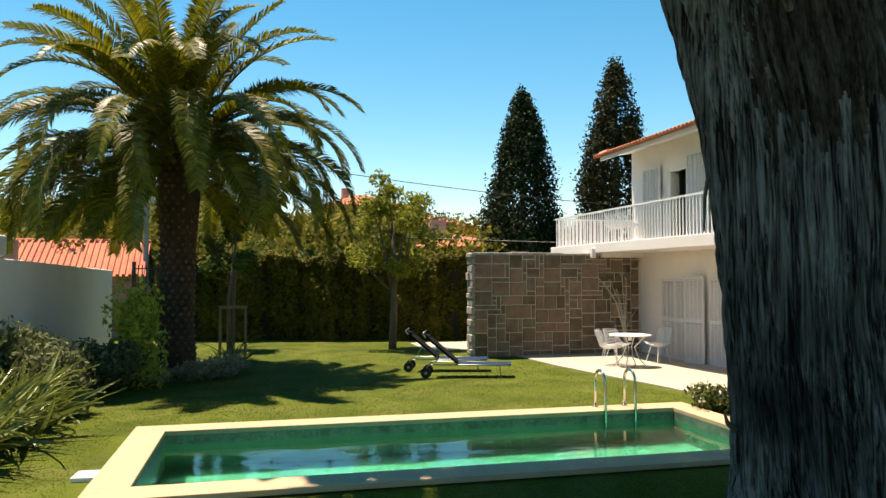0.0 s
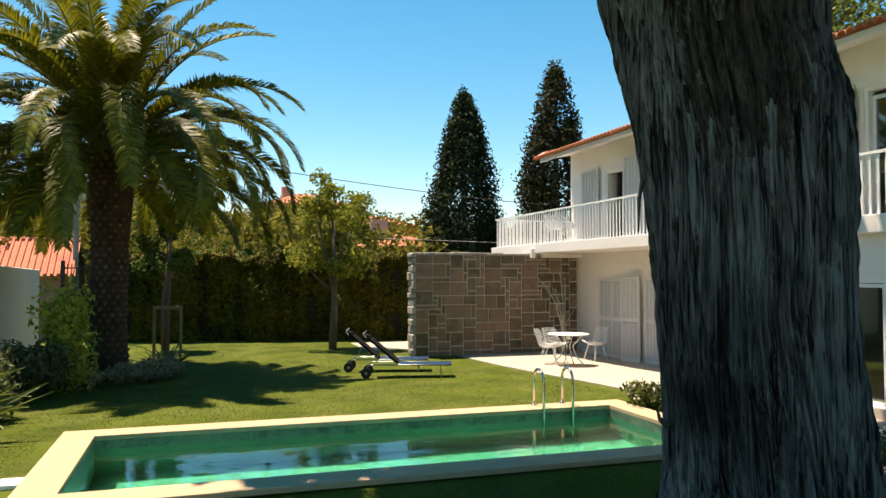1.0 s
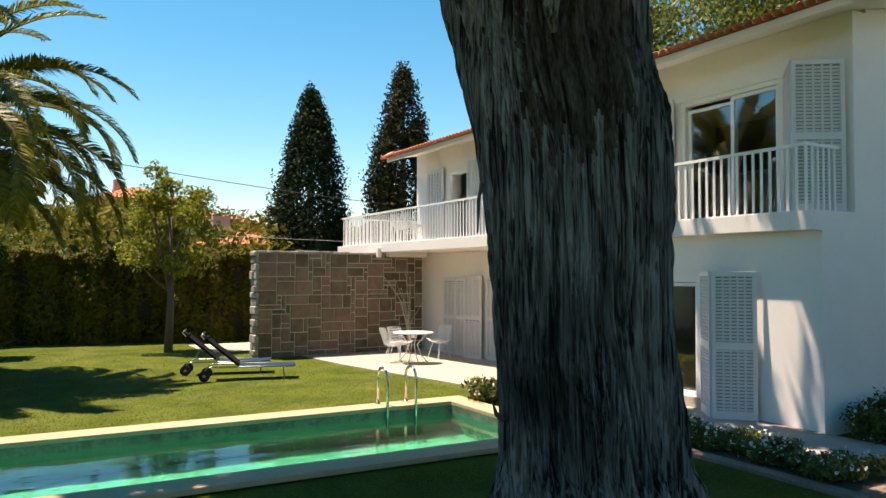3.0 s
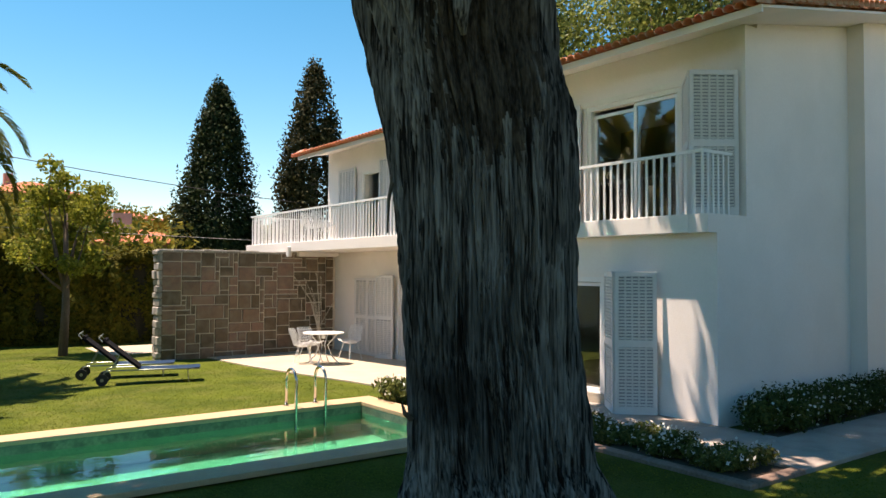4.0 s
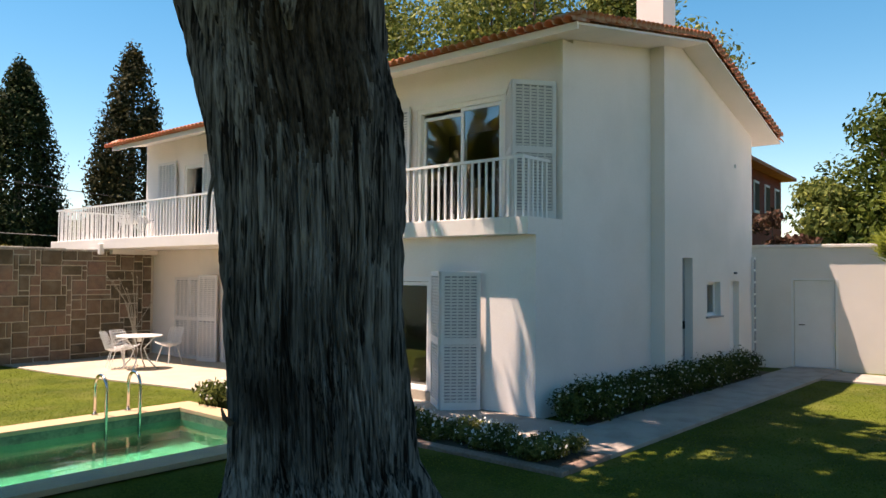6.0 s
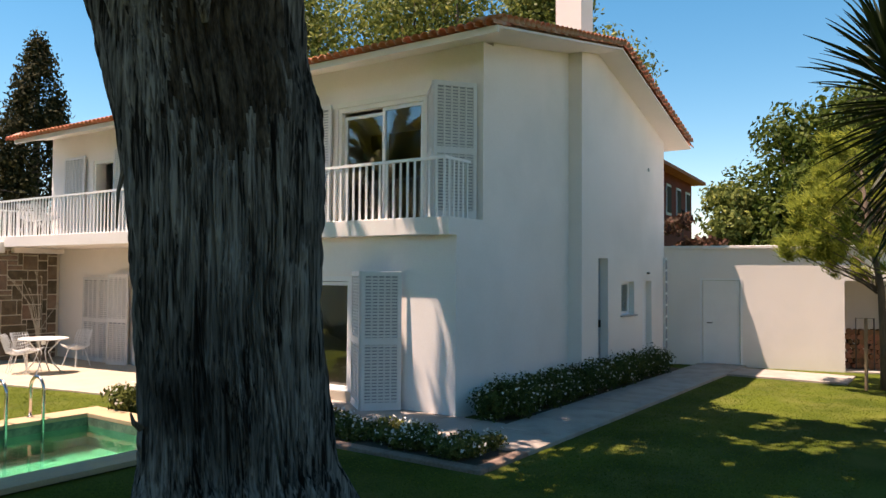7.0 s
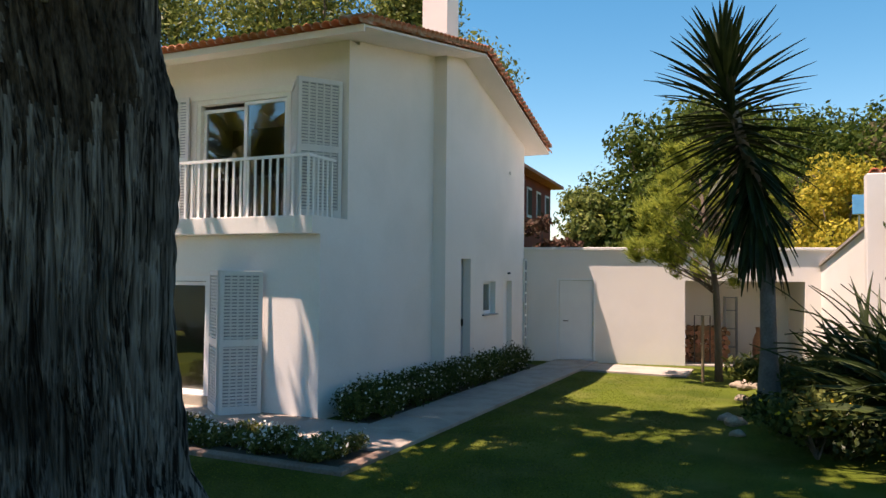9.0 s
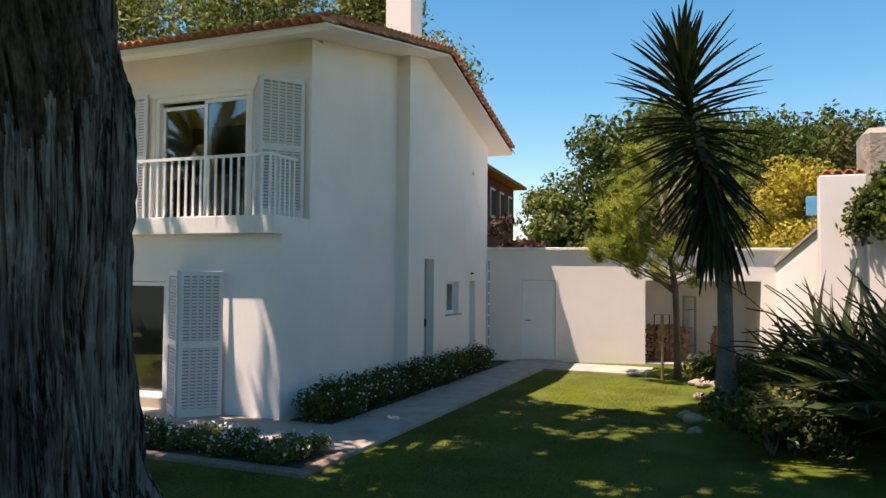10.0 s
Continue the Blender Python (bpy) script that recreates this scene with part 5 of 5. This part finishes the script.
def garden_chair(x, y, turn, z=None):
    ob = thing("garden_chair", (x, y, terrace_z(y) if z is None else z), "white shell chair with slim metal legs", "chair", "garden chairs", turn=turn)
    vs, fs, nu, nvv = [], [], 12, 12
    for i in range(nu + 1):
        for j in range(nvv + 1):
            s, t = i / nu * 2 - 1, j / nvv
            if t < .5:
                y0, z0 = -.22 + .88 * t, .45 - .05 * math.sin(math.pi * t * 2) + .07 * s * s
            else:
                q = (t - .5) * 2
                y0, z0 = .22 + .13 * q, .45 + .38 * q + .07 * s * s * (1 - q)
            y0 -= .13 * s * s * smooth((t - .3) / .4)
            vs.append((s * .26 * (1 - .12 * t), y0, z0))
    for th in (0, -.015):
        o = len(vs) if th else 0
        if th:
            vs += [(a, b + .004, c + th) for a, b, c in vs[:(nu + 1) * (nvv + 1)]]
        for i in range(nu):
            for j in range(nvv):
                k = o + i * (nvv + 1) + j
                q = (k, k + nvv + 1, k + nvv + 2, k + 1)
                fs.append(q if not th else q[::-1])
    sh = part("shell", Mb().add(vs, fs), M_PLASTIC, ob, "white wire mesh shell")
    wf = sh.modifiers.new("wire", "WIREFRAME")
    wf.thickness = .011
    for a, b in ((-1, -1), (-1, 1), (1, -1), (1, 1)):
        part("leg", Mb().tube([(a * .12, b * .10, .43), (a * .22, b * .20, 0)], .009, 6), M_PAINT, ob)
    return ob


garden_table(8.32, 16.1)
garden_chair(8.02, 16.55, 70)
garden_chair(8.30, 16.75, 20)
garden_chair(9.40, 16.75, -80)
garden_chair(9.25, 17.9, 40, 2.81)
garden_chair(9.3, 18.7, 10, 2.81)

# dried stalks in a pot beside the stone wall
pot = thing("stalk_planter", (9.55, 18.75, tz), "tall dry pale stalks in a low pot by the stone wall", "planter")
part("pot", Mb().tube([(0, 0, 0), (0, 0, .05), (0, 0, .22)], [.14, .17, .19], 18), M_ROCK, pot)
rf = random.Random(6)
M_STALK = mat("dry_stalk", (.55, .50, .42), (.42, .37, .30), 3, 20, .8, .2)
for dx, top in ((-.75, 2.05), (-.62, 1.95), (-.45, 2.0), (-.12, 2.15), (.02, 2.05), (.42, 1.4), (-.25, 1.75)):
    pts = [(0, 0, .15), (dx * .12, -.02, .8), (dx * .4, -.03, top * .72), (dx, -.05, top)]
    part("stalk", Mb().tube(pts, [.012, .011, .009, .006], 6).tube([(dx, -.05, top - .02), (dx - .03, -.05, top + .04)], [.02, .014], 6), M_STALK, pot)

# tree-support frame and palm-side post
sup = thing("support_frame", (-.72, 20.6, -.2), "pale timber tree-support frame on the lawn", "frame")
for x in (-.32, .32):
    part("post", Mb().tube([(x, 0, -.2), (x, 0, 1.35)], .04, 8), M_WOOD, sup)
part("rail", Mb().box(-.36, -.03, 1.28, .36, .03, 1.36), M_WOOD, sup)
part("sapling", Mb().tube([(0, .1, -.1), (.02, .1, 2.3)], .05, 8), M_BARK2, sup)
broad_tree("small_tree", (-.9, 22.9, -.2), 4.6, .9, M_TREE, "small dark green tree by the hedge", 20, 5200, .07, .06, low=.5, seed=55)

# ---- garden walls ----
lw = thing("wall_garden", (0, 0, 0), "white rendered garden wall in shade with a rounded end", "wall", kind="structure")
part("wall", Mb().add([(-4.3, 6, -.3), (-4.0, 6, -.3), (-4.0, 22.4, -.3), (-4.3, 22.4, -.3), (-4.3, 6, 2.38), (-4.0, 6, 2.38), (-4.0, 22.4, 2.10), (-4.3, 22.4, 2.10)],
                      [(0, 1, 5, 4), (1, 2, 6, 5), (2, 3, 7, 6), (3, 0, 4, 7), (4, 5, 6, 7)]), M_RENDER, lw, bev=.02)
part("wall", Mb().box(-4.32, 4.5, 2.3, -3.99, 13.6, 2.62), M_RENDER, lw, bev=.02)
part("end", Mb().tube([(-4.15, 22.4, -.3), (-4.15, 22.4, 1.98), (-4.15, 22.4, 2.10)], [.15, .15, .08], 16), M_RENDER, lw, smooth=True)
post = thing("gate_pillar", (-5.6, 19.0, -.1), "terracotta red rendered pillar beyond the wall", "pillar")
part("pillar", Mb().box(-.18, -.18, 0, .18, .18, 2.9), M_PINKWALL, post, bev=.02)
fence = thing("iron_fence", (-4.0, 26.0, -.1), "dark iron bar fence on a low white wall", "fence", turn=-8)
part("rail", Mb().box(0, -.015, 1.38, 1.9, .015, 1.42).box(0, -.015, 2.25, 1.9, .015, 2.29), M_IRON, fence)
barm = Mb().box(-.012, -.012, 1.3, .012, .012, 2.4).mesh("bar", M_IRON)
for k in range(16):
    ob = part("bar", barm, None, fence)
    ob.location = (k * .125, 0, 0)
part("post", Mb().box(-.06, -.05, 0, .04, .05, 2.5), M_IRON, fence)

# ---- garage ----
gar = thing("garage", (17.56, 5.95, 0), "low white rendered garage with a flush door and open wood store", "garage", turn=math.degrees(math.atan2(-.978, .207)))
# along its own x runs the front, inside is +y
mb = Mb()
wall_v(mb, 0, .2, 0, 3.75, -.2, 2.62, [(.85, 1.66, 0.0, 1.90)])
part("wall", mb, M_RENDER, gar, "white rendered garage front")
for box in ((3.75, 0, 1.92, 6.33, .2, 2.62), (6.33, 0, -.2, 8.2, .2, 2.62), (3.55, .2, -.2, 3.75, 1.9, 2.5), (6.33, .2, -.2, 6.53, 1.9, 2.5), (3.75, 1.7, -.2, 6.33, 1.9, 2.5)):
    part("wall", Mb().box(*box), M_RENDER, gar)
part("store_floor", Mb().box(3.75, .0, -.2, 6.33, 1.7, -.02), M_PATH, gar)
part("roof", Mb().box(-.05, -.06, 2.62, 8.2, 5.0, 2.69), M_RENDER, gar, "flat roof with a thin edge", bev=.01)
d = part("door", Mb().box(.86, .03, .01, 1.65, .07, 1.895), M_PAINT, gar, "white flush door", bev=.003)
part("handle", Mb().tube([(.95, .03, .93), (.95, -.03, .93), (1.07, -.03, .93)], .011, 8), M_HANDLE, d)
part("door_frame", Mb().box(.80, -.015, -.02, .85, .0, 1.95).box(1.66, -.015, -.02, 1.71, .0, 1.95).box(.85, -.015, 1.90, 1.66, 0, 1.95), M_PAINT, gar)
gm_ = gar.matrix_world
wp = thing("woodpile", (0, 0, 0), "stack of split reddish firewood logs", "firewood")
wp.matrix_world = gm_ @ pose(4.3, .75, -.02)
logm = [Mb().tube([(0, -.16, 0), (0, .16, 0)], r, 7).mesh("log", M_LOG) for r in (.05, .06, .07)]
for row in range(8):
    for k in range(9 - row % 2):
        ob = part("log", rf.choice(logm), None, wp)
        ob.location = (-.45 + k * .115 + (row % 2) * .057, rf.uniform(-.04, .04), .065 + row * .105)
        ob.rotation_euler = (0, rf.uniform(0, 3), rf.uniform(-.08, .08))
rk = thing("log_rack", (0, 0, 0), "thin dark metal log rack", "rack")
rk.matrix_world = gm_ @ pose(4.15, .45, -.02)
part("hoop", Mb().tube([(-.15, 0, 0), (-.15, 0, 1.12), (.2, 0, 1.12), (.2, 0, 0)], .015, 6), M_IRON, rk)
urn = thing("garden_urn", (0, 0, 0), "dark glazed tall urn in the wood store", "urn")
urn.matrix_world = gm_ @ pose(5.5, .8, -.02)
part("body", Mb().tube([(0, 0, 0), (0, 0, .25), (0, 0, .55), (0, 0, .75), (0, 0, .85)], [.10, .16, .15, .07, .09], 16), M_LOG, urn, smooth=True)
tl = thing("tool_shelf", (0, 0, 0), "tall narrow shelf with tools in the wood store", "shelf")
tl.matrix_world = gm_ @ pose(4.95, 1.45, -.02)
for x in (-.14, .14):
    part("post", Mb().box(x - .015, -.1, 0, x + .015, .1, 1.55), M_GREYDOOR_SLOTS, tl)
for z_ in (.3, .75, 1.2, 1.52):
    part("board", Mb().box(-.125, -.1, z_, .125, .1, z_ + .02), M_GREYDOOR_SLOTS, tl)

# boundary wall on the far side, with a pier
bw = thing("wall_boundary", (0, 0, 0), "white rendered boundary wall with a taller pier", "wall", kind="structure")
part("wall", Mb().add([(19.0, -.55, -.2), (16.0, -1.25, -.2), (16.0, -1.5, -.2), (19.0, -.8, -.2), (19.0, -.55, 2.25), (16.0, -1.25, 2.95), (16.0, -1.5, 2.95), (19.0, -.8, 2.25)],
                      [(0, 4, 5, 1), (1, 5, 6, 2), (2, 6, 7, 3), (3, 7, 4, 0), (4, 7, 6, 5)]), M_RENDER, bw)
part("cap", Mb().add([(19.0, -.5, 2.255), (16.0, -1.2, 2.955), (16.0, -1.55, 2.955), (19.0, -.85, 2.255), (19.0, -.5, 2.31), (16.0, -1.2, 3.01), (16.0, -1.55, 3.01), (19.0, -.85, 2.31)],
                     [(0, 4, 5, 1), (1, 5, 6, 2), (2, 6, 7, 3), (3, 7, 4, 0), (4, 7, 6, 5), (0, 1, 2, 3)]), M_PATH, bw)
part("wall", Mb().box(15.2, -1.5, -.2, 16.0, -1.25, 2.95), M_RENDER, bw)
part("pier", Mb().box(14.75, -1.85, -.2, 15.2, -1.12, 3.80), M_RENDER, bw, bev=.015)
part("wall", Mb().box(7.5, -2.75, -.2, 14.75, -2.5, 3.0), M_RENDER, bw)
part("wall", Mb().box(14.5, -2.5, -.2, 14.75, -1.85, 3.0), M_RENDER, bw)
for k in range(4):
    ob = part("tile", tmesh, None, bw, "red clay capping tile")
    ob.matrix_local = pose(14.78, -1.76 + k * .17, 3.81, 0, 0, 0)
ru = thing("ruined_chimney", (16.6, -2.47, 2.0), "broken old masonry stump above the wall", "masonry")
part("stump", Mb().cbox(-.5, -.5, 0, .5, .5, 2.85, .12), M_RUIN, ru)
part("base", Mb().box(-.55, -.55, -2.4, .55, .55, 0), M_RUIN, ru)
shrub("vine", (13.9, -2.2, 2.3), .6, 1.6, M_TREE, "dark climbing vine hanging over the wall", 2400, .07, 41, 12)
shrub("vine", (14.5, -1.75, 2.7), .38, 1.0, M_TREE, "dark climbing vine on the white pier", 900, .06, 42, 8)
sg = thing("round_sign", (17.6, -1.22, 0), "blue rounded sign on a thin pole", "sign")
part("pole", Mb().tube([(0, 0, 0), (0, 0, 3.3)], .02, 8), M_ALU, sg)
part("plate", Mb().box(-.012, -.12, 3.32, .012, .12, 3.72), M_BLUE, sg, bev=.01)


# ---- distance ----
def far_house(name, at, w, d, h, roof_h, wallm, label, turn=0.0, floors=2, cols=4, over=.5, flat=False):
    """A house far off: walls, hipped roof, windows one by one."""
    ob = thing(name, at, label, "house", turn=turn)
    part("wall", Mb().box(-w / 2, -d / 2, -6, w / 2, d / 2, h), wallm, ob)
    a, b = w / 2 + over, d / 2 + over
    q = 0 if flat else max(0, a - b) + .01
    if flat:
        part("roof", Mb().box(-a, -b, h, a, b, h + roof_h), wallm, ob)
    else:
        part("roof", Mb().add([(-a, -b, h), (a, -b, h), (a, b, h), (-a, b, h), (-q, 0, h + roof_h), (q, 0, h + roof_h), (-a, -b, h - .15), (a, -b, h - .15), (a, b, h - .15), (-a, b, h - .15)],
                              [(0, 1, 5, 4), (1, 2, 5), (2, 3, 4, 5), (3, 0, 4), (0, 6, 7, 1), (1, 7, 8, 2), (2, 8, 9, 3), (3, 9, 6, 0), (9, 8, 7, 6)]), M_FARROOF, ob)
        part("chimney", Mb().box(-a * .4 - .4, -.4, h + roof_h * .3, -a * .4 + .4, .4, h + roof_h + .7), wallm, ob)
    fh = h / floors
    for k in range(floors):
        for c in range(cols):
            x = -w / 2 + w * (c + .5) / cols
            wn_ = part("window", Mb().box(x - w / cols * .22, -d / 2 - .05, k * fh + fh * .3, x + w / cols * .22, -d / 2 + .02, k * fh + fh * .78), M_PAINT, ob)
            part("pane", Mb().box(x - w / cols * .18, -d / 2 - .07, k * fh + fh * .34, x + w / cols * .18, -d / 2 - .052, k * fh + fh * .74), M_DARK, wn_)
    return ob


# red house behind the garage: its long side faces the garden
far_house("red_house", (32.4, 15.6, .9), 12, 9, 5.9, 1.0, M_REDWALL, "dark red house with white windows and tiled roof", turn=5, floors=2, cols=6, over=.6)
far_house("apartment_building", (-10.0, 92.0, 4.0), 20, 12, 7.8, .4, M_FARWALL, "pinkish apartment building far behind the trees", turn=12, floors=3, cols=9, over=.1, flat=True)
far_house("far_house", (11.5, 90.0, 6.5), 9, 8, 3.4, 1.6, M_PINKWALL, "far house with an orange tile roof on the hill", turn=5, floors=1, cols=4)
far_house("far_house", (20.5, 91.0, 4.8), 9, 7, 3.0, 1.3, M_FARWALL, "far house with an orange tile roof on the hill", turn=-8, floors=1, cols=4)
far_house("far_house", (27.5, 80.0, 4.0), 6, 6, 2.4, 1.2, M_PINKWALL, "far house with an orange tile roof on the hill", turn=-15, floors=1, cols=3)
far_house("far_house", (9.6, 37.0, 0.5), 4, 4, 2.8, .7, M_FARWALL, "low house with a red tile roof behind the hedge", turn=-5, floors=1, cols=2)

# low house with a barrel-tiled roof over the wall
nh = thing("neighbour_house", (-6.6, 29.2, 0), "low neighbouring house with a terracotta tile roof", "house", turn=4)
part("wall", Mb().box(-2.4, -1.6, -.5, 2.4, 2.0, 1.95), M_PINKWALL, nh)
part("roof", Mb().add([(-2.6, -1.9, 1.92), (2.6, -1.9, 1.92), (2.6, .4, 3.18), (-2.0, .4, 3.18), (-2.6, 2.3, 1.92), (2.6, 2.3, 1.92)], [(0, 1, 2, 3), (3, 2, 5, 4), (0, 3, 4)]), M_FARROOF, nh)
ribm = Mb()
for k in range(26):
    x = -2.5 + k * .2
    x1 = max(x, -2.0)
    ribm.tube([(x, -1.9, 1.95), (x1 if x > -2 else x + .3, .38 if x > -2 else -.9, 3.19 if x > -2 else 2.48)], .06, 6)
tagged(part("tile_ribs", ribm, M_FARROOF, nh), kind="stuff")
part("ridge", Mb().tube([(-2.0, .4, 3.2), (2.6, .4, 3.2)], .08, 8), M_FARROOF, nh)

pole = thing("utility_pole", (-4.0, 28.4, 0), "grey utility pole behind the palm", "pole")
part("shaft", Mb().tube([(0, 0, -.5), (0, 0, 6.9)], [.11, .07], 10), M_PATH, pole)
wire = thing("overhead_wire", (0, 0, 0), "thin dark overhead wire against the sky", "wire")
a, b = Vector((-4.0, 28.4, 6.75)), Vector((30.0, 31.0, 4.9))
pts = [a.lerp(b, t) + Vector((0, 0, -1.4 * 4 * t * (1 - t) * .55)) for t in np.linspace(0, 1, 30)]
part("cable", Mb().tube(pts, .016, 5), M_IRON, wire)
wire = thing("overhead_wire", (0, 0, 0), "thin pale overhead wire low over the hedge", "wire")
part("cable", Mb().tube([(3.0, 30.5, 3.55), (14.5, 28.5, 3.2)], .012, 5), M_PATH, wire)


def wood(name, label, spots, material, per, leaf, seed):
    """Far scrub or woodland: many clumps on the slope."""
    rf = random.Random(seed)
    cl = []
    for az0, az1, d0, d1, h0, h1, n in spots:
        for k in range(n):
            az, d = radians(rf.uniform(az0, az1)), rf.uniform(d0, d1)
            x, y = d * math.sin(az), d * math.cos(az)
            g = ground_z(x, y)
            s = d * rf.uniform(.020, .036)
            z = g + rf.uniform(h0, h1) - s * .6
            cl.append((x, y, z, s, s, s * .85))
            cl.append((x, y, (z + g) / 2, s * 1.1, s * 1.1, max(s, (z - g) * .6)))
    ob = new(name, clump_crown(name, cl, per, leaf, material, seed=seed, shell=.5))
    return tagged(ob, label, "woods", kind="stuff")


wood("scrub", "far slope of yellow-green trees and scrub", [(-24, 0, 30, 42, 2.4, 5.0, 80), (0, 17, 29, 42, 2.0, 4.6, 70), (-22, 17, 45, 78, .8, 2.6, 110), (-40, -18, 45, 80, 1.5, 3.5, 50)], M_SCRUB, 130000, .15, 71)
wood("scrub", "far slope of green trees", [(-30, 14, 36, 60, 1.5, 3.6, 46), (-10, 6, 27, 32, 2.0, 3.2, 18)], M_TREE, 22000, .17, 72)
wood("wooded_hill", "stone pines on the hill beyond the boundary wall", [(87, 98, 45, 60, 8.0, 10.6, 70), (80, 125, 64, 82, 6.0, 8.4, 60)], M_STONEPINE, 70000, .17, 73)
wood("wooded_hill", "brownish woodland on the hill beyond the boundary wall", [(95, 112, 45, 60, 6.6, 9.4, 70), (87, 112, 40, 46, 4.5, 6.5, 40)], M_BROWNWOOD, 60000, .15, 75)
wood("scrub", "scrub on the slope beyond the boundary wall", [(84, 112, 30, 42, 1.5, 4.2, 46)], M_SCRUB, 26000, .12, 74)
